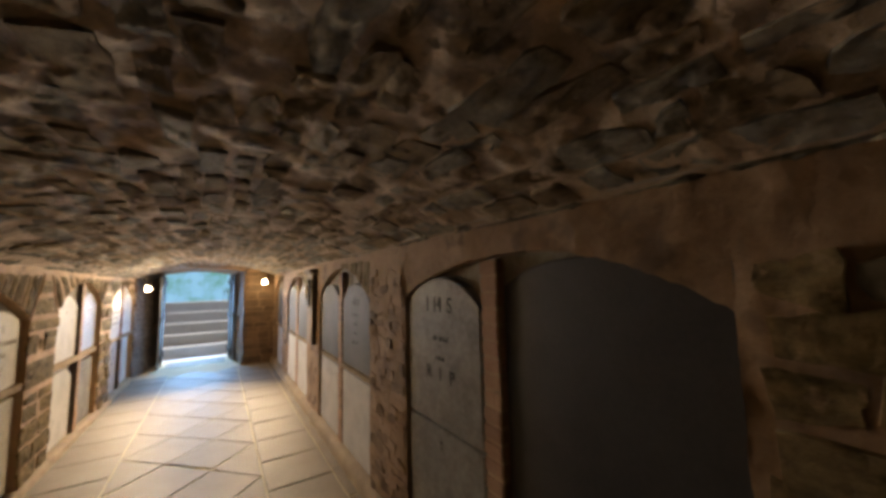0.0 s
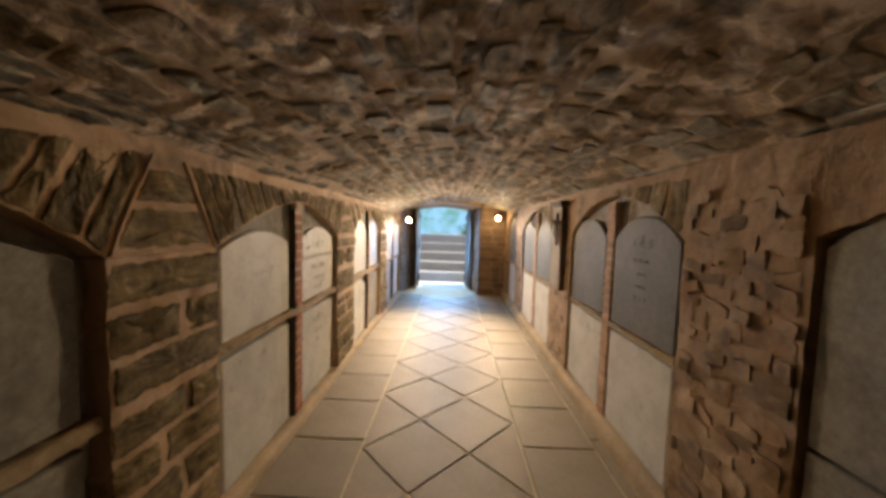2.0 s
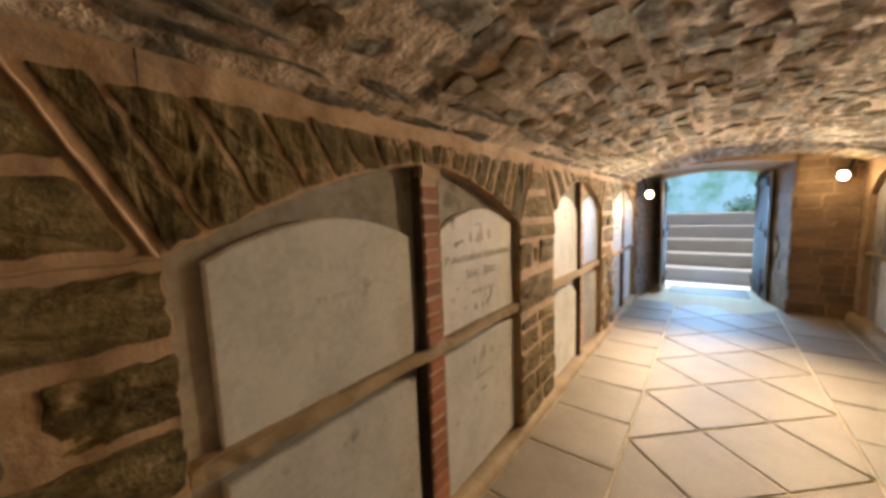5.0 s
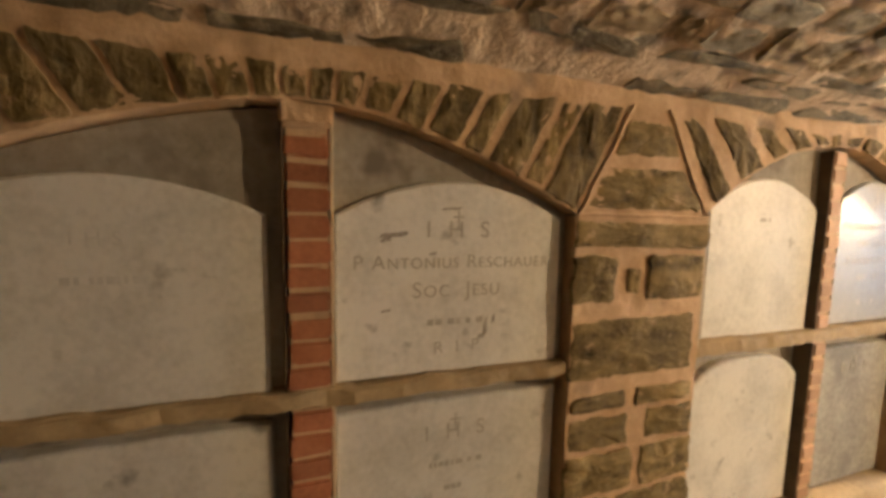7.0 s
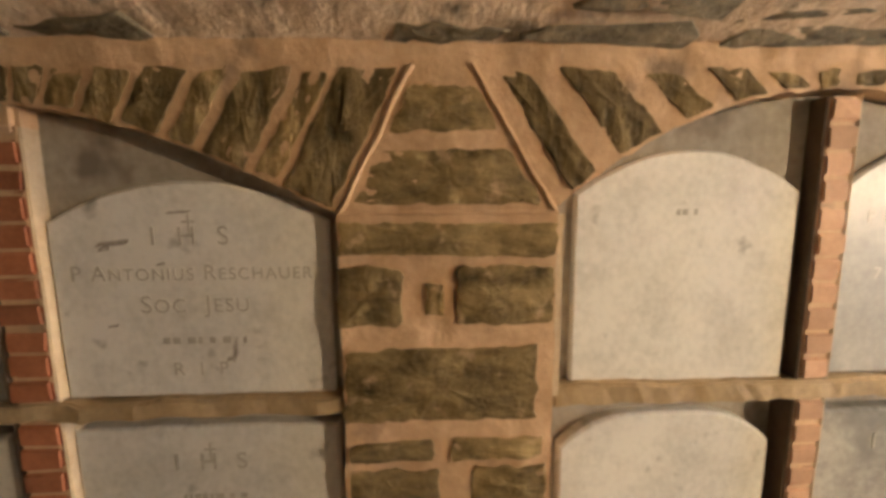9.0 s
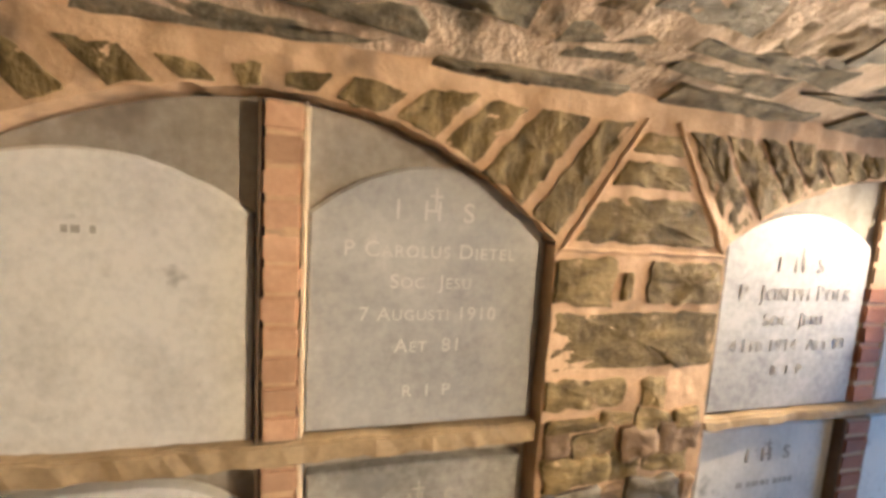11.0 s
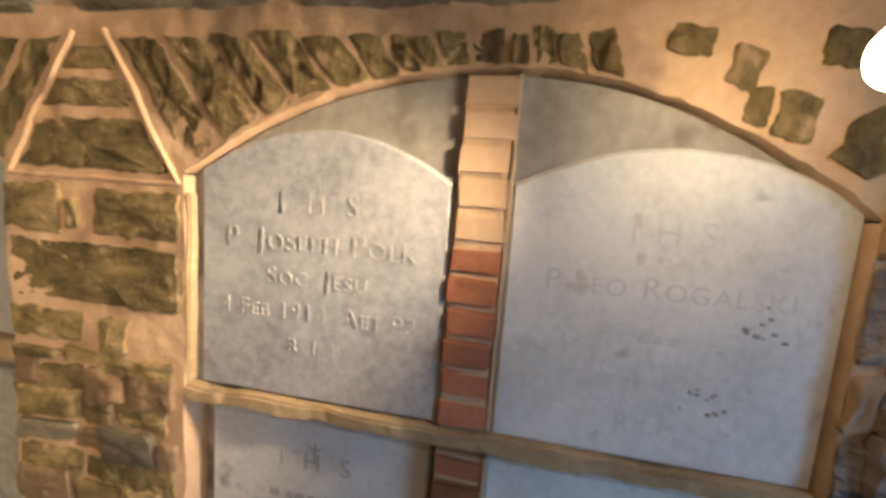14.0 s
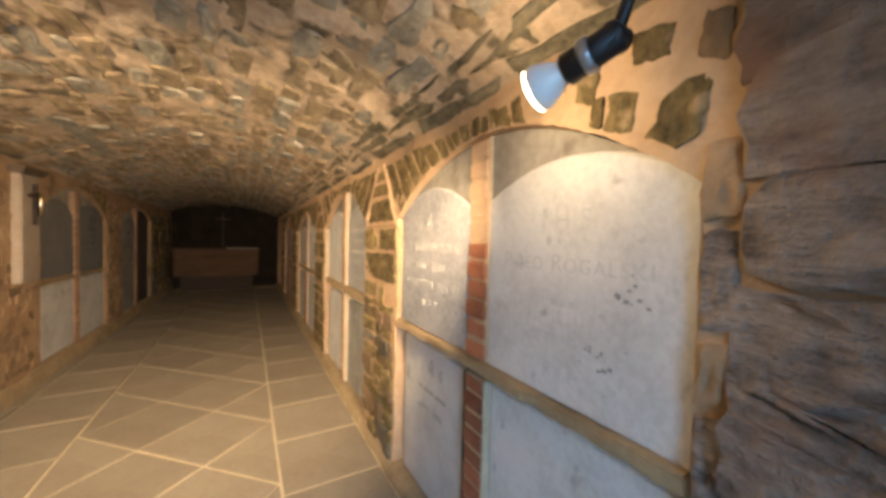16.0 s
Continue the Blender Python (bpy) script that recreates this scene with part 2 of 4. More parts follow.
def outline(poly, count, wobble):
    """Points spread evenly round a polygon, its corners cut and its edges broken."""
    pts = [Vector(p) for p in poly]
    sides = [(pts[i], pts[(i + 1) % len(pts)]) for i in range(len(pts))]
    total = sum((b - a).length for a, b in sides)
    mid = sum(pts, Vector((0, 0))) / len(pts)
    out = []
    for k in range(count):
        s = total * (k + rng.uniform(-0.2, 0.2)) / count % total
        for a, b in sides:
            if s <= (b - a).length:
                p = a.lerp(b, s / (b - a).length)
                break
            s -= (b - a).length
        out.append((p, rng.uniform(0, 0.04)))
    wide, tall = (max(v[i] for v in pts) - min(v[i] for v in pts) for i in (0, 1))
    thin = min(wobble, 0.13 * min(wide, tall))

    def broken(p, z):
        return 0.9 * noise.noise((p.x * 17, p.y * 17, z)) + 0.55 * noise.noise((p.x * 52, p.y * 52, z)) + 0.4 * noise.noise((p.x * 140, p.y * 140, z))
    return [p + (mid - p) * f + Vector((broken(p, 3), broken(p, 11))) * thin for p, f in out], mid


def stone_mesh(poly, place, proud, count=14, wobble=0.006, tilt=0.006, grain=0.0):
    """A rough stone whose face stands out of its bed; place(u, v, h) gives the point h out of the bed. grain: the height of the splits across its face."""
    ring, mid = outline(poly, count, wobble)
    verts, faces = [], []
    a, b = rng.uniform(-tilt, tilt), rng.uniform(-tilt, tilt)
    size = max((p - mid).length for p in ring)
    flat = (max(p.x for p in ring) - min(p.x for p in ring)) > (max(p.y for p in ring) - min(p.y for p in ring))
    along, across = (14, 62) if flat else (62, 14)
    rings = ((1.0, -0.006), (0.975, proud * 0.8), (0.975, proud * 0.8), (0.86, proud), (0.68, proud * 1.1), (0.45, proud * 1.1), (0.22, proud * 1.1)) if grain else ((1.0, -0.006), (0.975, proud), (0.975, proud), (0.6, proud * 1.1))
    for level, (shrink, h) in enumerate(rings):
        for p in ring:
            q = mid + (p - mid) * shrink
            r = (q - mid) / max(size, 0.01)
            lift = 0 if h < 0 else a * r.x + b * r.y + rng.uniform(-1, 1) * 0.0015
            if grain and level > 2:
                split = noise.noise((q.x * along, q.y * across, 4.0))
                lift += grain * (split + 0.6 * noise.noise((q.x * 30, q.y * 30, 9.0)) + (0.7 if split > 0.12 else -0.3))
            verts.append(place(q.x, q.y, max(h + lift, -0.006)))
    verts.append(place(mid.x, mid.y, proud * 1.1 + rng.uniform(-0.002, 0.003)))
    n, last = count, len(rings) - 1
    verts[2 * n:3 * n] = verts[n:2 * n]
    for t in [0] + list(range(2, last)):
        for k in range(n):
            faces.append((t * n + k, t * n + (k + 1) % n, (t + 1) * n + (k + 1) % n, (t + 1) * n + k))
    for k in range(n):
        faces.append((last * n + k, last * n + (k + 1) % n, (last + 1) * n))
    return verts, faces


def wall_place(x, n):
    """Places (y, z) of a side wall with its face at x that looks along n."""
    return lambda u, v, h: (x + n * (h + 0.008 * noise.noise((u * 6, v * 6, x)) + 0.005 * noise.noise((u * 19, v * 19, x))), u, v)


def flip(faces, yes):
    return [tuple(reversed(f)) for f in faces] if yes else faces


# ---- floor ----
floor = link_mesh("floor", [(-1.5, YB - 0.3, -0.006), (1.5, YB - 0.3, -0.012), (1.5, DOOR_Y, -0.006), (-1.5, DOOR_Y, -0.006),
                            (-1.5, YB - 0.3, -0.2), (1.5, YB - 0.3, -0.2), (1.5, DOOR_Y, -0.2), (-1.5, DOOR_Y, -0.2)],
                  [(0, 1, 2, 3), (7, 6, 5, 4), (0, 4, 5, 1), (1, 5, 6, 2), (2, 6, 7, 3), (3, 7, 4, 0)], JOINT, smooth=False)
tagged(floor, "cream stone tile floor with a diamond pattern between square borders", "floor", kind="structure")


def tile_mesh(poly, gap=0.0072):
    """A tile with a softened upper edge."""
    pts = [Vector(p) for p in poly]
    mid = sum(pts, Vector((0, 0))) / len(pts)
    n = len(pts)
    verts, faces = [], []
    for off, z in ((gap, -0.012), (gap, -0.0025), (gap + 0.004, 0.0)):
        for p in pts:
            d = mid - p
            q = p + d.normalized() * off * 1.4
            verts.append((q.x - mid.x, q.y - mid.y, z))
    for t in range(2):
        for k in range(n):
            faces.append((t * n + k, t * n + (k + 1) % n, (t + 1) * n + (k + 1) % n, (t + 1) * n + k))
    faces.append(tuple(range(2 * n, 3 * n)))
    me = bpy.data.meshes.new("tile")
    me.from_pydata(verts, [], faces)
    me.materials.append(TILE)
    return me, mid


def lay(me, x, y):
    ob = new("tile", me)
    ob.parent = floor
    ob.matrix_basis = pose(x, y, rng.uniform(-0.0012, 0.0012), rng.uniform(-0.22, 0.22), rng.uniform(-0.22, 0.22), rng.uniform(-0.35, 0.35))


def diamonds(h, centres):
    """The double row of diamonds and the half tiles that square it off; h is half a diamond's length."""
    diamond, _ = tile_mesh([(0, -h), (0.345, 0), (0, h), (-0.345, 0)])
    left_half, left_mid = tile_mesh([(-0.345, -h), (0, 0), (-0.345, h)])
    right_half, right_mid = tile_mesh([(0.345, -h), (0.345, h), (0, 0)])
    for yc in centres:
        lay(diamond, -0.205, yc)
        lay(diamond, 0.14, yc - h)
        lay(left_half, -0.205 + left_mid.x, yc - h)
        lay(right_half, 0.14 + right_mid.x, yc)


def border(x, wide, pitch, joints):
    tile, _ = tile_mesh([(-wide / 2, -pitch / 2), (wide / 2, -pitch / 2), (wide / 2, pitch / 2), (-wide / 2, pitch / 2)])
    for y in joints:
        if YB < y < YE - 0.1:
            lay(tile, x, y + pitch / 2)


diamonds(0.3545, [3.395 - 0.709 * k for k in range(7)])
diamonds(0.3325, [3.395 + 0.022 + 0.665 * k for k in range(1, 7)])
border(0.735, 0.49, 0.505, [3.2825 + 0.505 * k for k in range(-10, 10)])
border(1.045, 0.12, 0.505, [3.3825 + 0.505 * k for k in range(-10, 10)])
border(-0.797, 0.49, 0.505, [3.28 - 0.505 * k for k in range(1, 11)])
border(-0.797, 0.49, 0.482, [3.28 + 0.482 * k for k in range(9)])
threshold, _ = tile_mesh([(-0.5, -0.3), (0.5, -0.3), (0.5, 0.3), (-0.5, 0.3)])
lay(threshold, -0.20, YE + 0.98)


# ---- side walls ----
def arch(bay, y):
    """Height of a bay's arch above the floor at y."""
    y0, y1, crown, spring, top, curve = bay
    half = (crown - y0) if y < crown else (y1 - crown)
    u = min(1.0, abs(y - crown) / half)
    return spring + (top - spring) * (1 - u ** curve)


def side_wall(name, x, n, bays, top, recess, label):
    """Face with arched recesses, their soffits and jambs, the rendered back of the recesses and the masonry behind."""
    verts, faces, slots = [], [], []

    def grid(us, rows, point, slot):
        base = len(verts)
        for u in us:
            verts.extend(point(u, r) for r in rows)
        w = len(rows)
        for i in range(len(us) - 1):
            for j in range(w - 1):
                f = (base + i * w + j, base + (i + 1) * w + j, base + (i + 1) * w + j + 1, base + i * w + j + 1)
                faces.append(f if n > 0 else tuple(reversed(f)))
                slots.append(slot)

    def uneven(y, z):
        return 0.008 * noise.noise((y * 6, z * 6, x)) + 0.005 * noise.noise((y * 19, z * 19, x)) + 0.004 * noise.noise((y * 41, z * 41, x))

    def ragged(y):
        return 0.007 * noise.noise((y * 22, 1, x)) + 0.006 * noise.noise((y * 60, 5, x)) + 0.004

    def spread(a, b, step):
        k = max(1, round((b - a) / step))
        return [a + (b - a) * i / k for i in range(k + 1)]
    edges = [YB] + [e for b in bays for e in b[:2]] + [YE]
    for a, b in zip(edges[::2], edges[1::2]):
        if b - a > 0.01:
            grid(spread(a, b, 0.018), spread(0, top, 0.018), lambda y, z: (x + n * uneven(y, z), y + 0.006 * noise.noise((z * 14, y * 3, x)), z), 0)
    for bay in bays:
        ys = spread(bay[0], bay[1], 0.018)
        grid(ys, [i / 14 for i in range(15)], lambda y, f: (x + n * uneven(y, arch(bay, y) + (top - arch(bay, y)) * f), y, arch(bay, y) + (top - arch(bay, y)) * f + ragged(y) * (1 - f)), 0)
        grid(ys, [0, 0.5, 1], lambda y, f: (x - n * recess * (1 - f) + n * f * uneven(y, arch(bay, y)), y, arch(bay, y) + ragged(y)), 0)
        for y, way in ((bay[0], 1), (bay[1], -1)):
            zs = spread(0, arch(bay, y), 0.05)
            k = len(faces)
            grid(zs, [0, 0.5, 1], lambda z, f: (x - n * recess * (1 - f) + n * f * uneven(y, z), y + 0.006 * noise.noise((z * 14, y * 3, x)), z), 0)
            if way > 0:
                faces[k:] = [tuple(reversed(f)) for f in faces[k:]]
    back = x - n * recess
    grid([YB, YE], [0, top], lambda y, z: (back, y, z), 1)
    far = x - n * 0.55
    base = len(verts)
    verts.extend([(far, YB - 0.3, -0.2), (far, DOOR_Y, -0.2), (far, DOOR_Y, 2.6), (far, YB - 0.3, 2.6)])
    faces.append((base, base + 1, base + 2, base + 3))
    slots.append(0)
    ob = link_mesh(name, verts, faces, [MORTAR if n > 0 else MORTAR_BROWN, PLASTER], slots=slots)
    return tagged(ob, label, "wall", kind="structure")


#        start   end  crown spring  top  curve
BAYS_L = [(-1.55, -0.45, -1.0, 1.31, 1.60, 2.1), (0.02, 1.62, 0.82, 1.31, 1.60, 2.1), (2.12, 3.78, 3.0, 1.31, 1.57, 1.65), (4.33, 5.71, 5.05, 1.325, 1.61, 2.1), (6.25, 7.634, 6.98, 1.34, 1.585, 2.1)]
BAYS_R = [(0.06, 1.67, 0.74, 1.44, 1.63, 2.2), (2.26, 3.80, 3.05, 1.40, 1.67, 2.1), (4.43, 5.95, 5.20, 1.40, 1.66, 2.1), (6.50, 7.50, 7.0, 1.40, 1.64, 2.1)]
TOP_L, TOP_R = 1.72, 1.77
wall_left = side_wall("wall_left", XL, 1, BAYS_L, TOP_L, 0.075, "rubble stone wall with buff mortar and arched burial recesses")
wall_right = side_wall("wall_right", XR, -1, BAYS_R, TOP_R, 0.055, "rough rubble wall with buff mortar and arched burial recesses")
PUT_L, PUT_R = wall_place(XL, 1), wall_place(XR, -1)


def wall_stone(wall, put, poly, proud, mat, count=14, wobble=0.006):
    near = wall is wall_left and poly[0][0] > 1.0
    if near:
        pts = [Vector(p) for p in poly]
        around = sum((pts[i] - pts[i - 1]).length for i in range(len(pts)))
        count = min(64, max(count, int(around / 0.016)))
    v, f = stone_mesh(poly, put, proud, count, wobble * (1.1 if near else 1.0), grain=0.003 if near else 0.0)
    me = bpy.data.meshes.new("stone")
    me.from_pydata(v, [], flip(f, wall is wall_right))
    me.materials.append(mat)
    me.polygons.foreach_set("use_smooth", [True] * len(f))
    ob = new("stone", me)
    ob.parent = wall


def course(wall, put, y0, y1, z0, z1, spans, proud=0.007, mat=None):
    """Stones of one course of a pier, each given by where it starts and ends across the pier."""
    for a, b in spans:
        ya, yb = y0 + (y1 - y0) * a, y0 + (y1 - y0) * b
        d = [rng.uniform(-0.007, 0.007) for _ in range(4)]
        wall_stone(wall, put, [(ya, z0 + d[0]), (yb, z0 + d[1]), (yb, z1 + d[2]), (ya, z1 + d[3])], proud + rng.uniform(-0.002, 0.004), mat or STONE, 30, 0.010)


def rubble(wall, put, y0, y1, z0, z1, size=0.1, proud=0.012, mats=(STONE, STONE, STONE, SLATE), rag=0.012):
    """Small uneven stones that fill a stretch of wall."""
    z = z0
    while z < z1 - 0.02:
        h = min(rng.uniform(0.5, 1.0) * size, z1 - z)
        y = y0 + rng.uniform(0, 0.01)
        while y < y1 - 0.03:
            w = min(rng.uniform(0.7, 2.2) * size, y1 - y)
            if rng.random() < 0.93:
                d = [rng.uniform(-0.2, 0.2) * size for _ in range(6)]
                wall_stone(wall, put, [(y + d[4] * 0.5, z + d[0]), (y + w - 0.003, z + 0.001 + d[1]), (y + w - 0.003 + d[5] * 0.6, z + h - 0.004 + d[2]), (y + 0.001, z + h - 0.004 + d[3])],
                           proud * rng.uniform(0.3, 1.6), rng.choice(mats), 18, rag)
            y += w
        z += h


def rib(wall, put, a, b, width=0.007, proud=0.009):
    """A raised ribbon of pointing between two points of the wall."""
    a, b = Vector(a), Vector(b)
    d = (b - a).normalized()
    s = Vector((-d.y, d.x))
    k = max(4, int((b - a).length / 0.03))
    verts, faces = [], []
    for i in range(k + 1):
        p = a.lerp(b, i / k) + s * rng.uniform(-0.0025, 0.0025)
        w = width * rng.uniform(0.8, 1.2)
        for off, h in ((-1.0, -0.004), (-0.6, proud * 0.8), (0.0, proud), (0.6, proud * 0.8), (1.0, -0.004)):
            q = p + s * off * w
            verts.append(put(q.x, q.y, h))
    for i in range(k):
        for j in range(4):
            faces.append((i * 5 + j, i * 5 + j + 1, i * 5 + j + 6, i * 5 + j + 5))
    link_mesh("mortar_rib", verts, flip(faces, wall is wall_left), MORTAR, wall)


def trapezoid(wall, put, base, top, z0, z1, levels, ribs=True):
    """The tapered block of masonry over a pier, framed by ribbons of pointing."""
    def side(k, z):
        return base[k] + (top[k] - base[k]) * (z - z0) / (z1 - z0)
    for a, b in levels:
        m = 0.016
        wall_stone(wall, put, [(side(0, a) + m, a), (side(1, a) - m, a), (side(1, b) - m, b), (side(0, b) + m, b)], 0.005, STONE, 28, 0.009)
    if ribs:
        rib(wall, put, (base[0], z0), (top[0], z1))
        rib(wall, put, (base[1], z0), (top[1], z1))
        rib(wall, put, (base[0] - 0.005, z0), (base[1] + 0.005, z0))


def voussoirs(wall, put, bay, y_from, y_top, z_top, count, mat, gap=(0.06, 0.2)):
    """Stones on edge that fan from a pier's corner to the crown of the arch."""
    end = bay[2]
    us = [0.0]
    for i in range(count):
        us.append(us[-1] + rng.uniform(0.7, 1.35) * (1.15 - 0.4 * i / count))
    us = [u / us[-1] for u in us]
    for u0, u1 in zip(us, us[1:]):
        m = (u1 - u0) * rng.uniform(*gap)
        pts = []
        for u, low in ((u0 + m, True), (u1 - m, True), (u1 - m, False), (u0 + m, False)):
            if low:
                y = y_from + (end - y_from) * u
                pts.append((y, arch(bay, min(max(y, bay[0]), bay[1])) + rng.uniform(0.004, 0.014)))
            else:
                pts.append((y_top + (end - y_top) * u, z_top - rng.uniform(0.0, 0.02)))
        if pts[2][1] - pts[1][1] > 0.015:
            wall_stone(wall, put, pts, rng.uniform(0.002, 0.006), mat, 22, 0.007)


# piers of the left wall
TRAPS_L = [((-0.43, 0.0), (-0.28, -0.15)), ((1.63, 2.115), (1.795, 1.945)), ((3.79, 4.325), (3.972, 4.112)), ((5.725, 6.238), (5.94, 6.035))]
LEVELS = [[(1.34, 1.45), (1.49, 1.60)], [(1.335, 1.47), (1.50, 1.61)], [(1.335, 1.47), (1.51, 1.615)], [(1.335, 1.46), (1.485, 1.555), (1.575, 1.625)]]
for (base, top), levels in zip(TRAPS_L, LEVELS):
    trapezoid(wall_left, PUT_L, base, top, 1.315, 1.662, levels)
ROWS_A = [(1.16, 1.285, [(0, 1)]), (0.99, 1.11, [(0, 0.55), (0.62, 1)]), (0.83, 0.95, [(0.02, 1)]), (0.66, 0.76, [(0, 0.6), (0.66, 1)]), (0.50, 0.61, [(0, 0.35), (0.42, 1)]), (0.32, 0.45, [(0, 0.55), (0.6, 1)]), (0.10, 0.27, [(0, 1)])]
ROWS_B = [(1.215, 1.285, [(0, 1)]), (1.035, 1.17, [(0.0, 0.29), (0.53, 0.99)]), (1.06, 1.13, [(0.39, 0.48)]), (0.775, 0.965, [(0, 0.92)]), (0.665, 0.70, [(0.02, 0.42), (0.5, 0.95)]), (0.53, 0.62, [(0.02, 0.45), (0.6, 0.97)]),
          (0.36, 0.49, [(0.0, 0.5), (0.56, 1)]), (0.20, 0.32, [(0, 0.35), (0.4, 1)]), (0.06, 0.16, [(0, 0.6), (0.65, 1)])]
ROWS_C = [(1.18, 1.285, [(0, 0.33), (0.52, 0.99)]), (1.19, 1.25, [(0.375, 0.43)]), (1.0, 1.145, [(0, 1)]), (0.89, 0.96, [(0.0, 0.46), (0.55, 0.7)])]
course_sets = [(TRAPS_L[0][0], ROWS_A), (TRAPS_L[1][0], ROWS_A), (TRAPS_L[2][0], ROWS_B), (TRAPS_L[3][0], ROWS_C)]
for (y0, y1), rows in course_sets:
    for z0, z1, spans in rows:
        course(wall_left, PUT_L, y0 - 0.014, y1 + 0.012, z0 - 0.010, z1 + 0.010, spans)
rubble(wall_left, PUT_L, 5.72, 6.23, 0.06, 0.87, 0.10, 0.013, (STONE, STONE, RUST, SLATE), 0.024)
for i, bay in enumerate(BAYS_L[1:], 1):
    base, top = TRAPS_L[i - 1]
    voussoirs(wall_left, PUT_L, bay, base[1] + 0.012, top[1] + 0.02, 1.664, (10, 10, 6, 10)[i - 1], STONE_UP, (0.17, 0.27) if i == 3 else (0.03, 0.13))
    if i < len(TRAPS_L):
        base, top = TRAPS_L[i]
        voussoirs(wall_left, PUT_L, bay, base[0] - 0.012, top[0] - 0.02, 1.664, (10, 9, 6, 9)[i - 1], STONE_UP, (0.08, 0.17) if i == 3 else (0.05, 0.15))
for poly in ([(7.445, 1.475), (7.505, 1.462), (7.515, 1.545), (7.455, 1.56)], [(7.40, 1.50), (7.435, 1.485), (7.44, 1.56), (7.405, 1.565)], [(7.535, 1.445), (7.56, 1.432), (7.60, 1.405), (7.635, 1.44), (7.645, 1.52), (7.60, 1.535), (7.565, 1.51)], [(7.615, 1.56), (7.67, 1.535), (7.675, 1.62), (7.63, 1.64)], [(7.50, 1.60), (7.57, 1.585), (7.585, 1.645), (7.51, 1.66)],
             [(7.36, 1.575), (7.415, 1.55), (7.42, 1.615), (7.37, 1.635)], [(7.26, 1.62), (7.33, 1.605), (7.335, 1.66), (7.27, 1.665)]):
    wall_stone(wall_left, PUT_L, poly, 0.006, STONE_UP if poly[0][0] < 7.6 else RUST, 26, 0.0105)
voussoirs(wall_left, PUT_L, (6.25, 7.628, 6.98, 1.34, 1.585, 2.1), 7.20, 7.17, 1.664, 4, STONE_UP, (0.03, 0.12))
voussoirs(wall_left, PUT_L, BAYS_L[0], -0.45, -0.30, 1.655, 6, STONE_UP)

z = 0.05
while z < 1.40:
    hgt = rng.uniform(0.09, 0.2)
    wall_stone(wall_left, PUT_L, [(7.638, z), (7.695, z + 0.01), (7.695, z + hgt - 0.01), (7.637, z + hgt - 0.014)], 0.009, rng.choice((RUST, MORTAR_BROWN, BLUESTONE)), 20, 0.014)
    z += hgt

# piers of the right wall
rubble(wall_right, PUT_R, 1.69, 2.23, 0.10, 1.62, 0.085, 0.008, (RUST, MORTAR_BROWN, MORTAR_BROWN, MORTAR_BROWN), 0.03)
for y0, y1 in ((3.83, 4.40), (5.98, 6.47)):
    rubble(wall_right, PUT_R, y0, y1, 0.14, 1.36, 0.09, 0.003, (MORTAR_BROWN, MORTAR_BROWN, MORTAR_BROWN, RUST), 0.02)
rubble(wall_right, PUT_R, YB + 0.02, 0.03, 0.10, 1.58, 0.16, 0.015)
for bay in BAYS_R[1:]:
    voussoirs(wall_right, PUT_R, bay, bay[0] + 0.01, bay[0] - 0.03, 1.72, 5, STONE_UP)


def kerb(name, x0, x1, z, label):
    """A low worn strip of mortar along the foot of a wall."""
    ys = [YB + (YE - YB) * i / 190 for i in range(191)]
    verts, faces = [], []
    for y in ys:
        e = 0.012 * noise.noise((y * 5, x0, 0)) + 0.006 * noise.noise((y * 17, x0, 3))
        h = z * (1 + 0.25 * noise.noise((y * 4, x0, 8)))
        s = 1 if x1 > x0 else -1
        for p in ((x0 + e, -0.012), (x0 + e + s * 0.006, h * 0.72), (x0 + e + s * 0.03, h), (x1, h * 1.04)):
            verts.append((p[0], y, p[1]))
    for i in range(190):
        for j in range(3):
            f = (i * 4 + j, i * 4 + j + 1, i * 4 + j + 5, i * 4 + j + 4)
            faces.append(f if x1 > x0 else tuple(reversed(f)))
    return tagged(link_mesh(name, verts, faces, LEDGE), label, "kerb", kind="structure")


kerb("trim_kerb_left", XL + 0.04, XL - 0.08, 0.05, "low worn mortar kerb at the wall foot")
kerb("trim_kerb_right", XR - 0.05, XR + 0.08, 0.10, "low worn mortar kerb at the wall foot")


# ---- vault ----
def vault_point(u, y, out=0.0):
    """u runs from 0 at the left springing to 1 at the right; out lowers the point from the vault."""
    x = XL - 0.03 + (XR - XL + 0.06) * u
    z = TOP_L - 0.012 + (TOP_R - TOP_L) * u + 0.215 * (1 - abs(2 * u - 1) ** 2.3)
    slope = -0.215 * 2.3 * abs(2 * u - 1) ** 1.3 * (1 if u > 0.5 else -1) * 2 / (XR - XL)
    nrm = Vector((slope, 0, -1)).normalized()
    return Vector((x, y, z)) + nrm * out


verts, faces, slots = [], [], []
NU, NY = 110, 420
for i in range(NY + 1):
    y = YB - 0.02 + (YE + 0.04 - YB) * i / NY
    for j in range(NU + 1):
        u = j / NU
        lump = 0.014 * noise.noise((u * 9, y * 4, 2)) + 0.012 * noise.noise((u * 30, y * 12, 5)) + 0.006 * noise.noise((u * 70, y * 30, 9))
        verts.append(vault_point(u, y, lump * min(1, 12 * u, 12 * (1 - u)) + 0.0045))
for i in range(NY):
    for j in range(NU):
        a = i * (NU + 1) + j
        faces.append((a, a + NU + 1, a + NU + 2, a + 1))
        slots.append(0)
base = len(verts)
verts += [(-1.6, YB - 0.3, 2.5), (1.7, YB - 0.3, 2.5), (1.7, DOOR_Y, 2.5), (-1.6, DOOR_Y, 2.5)]
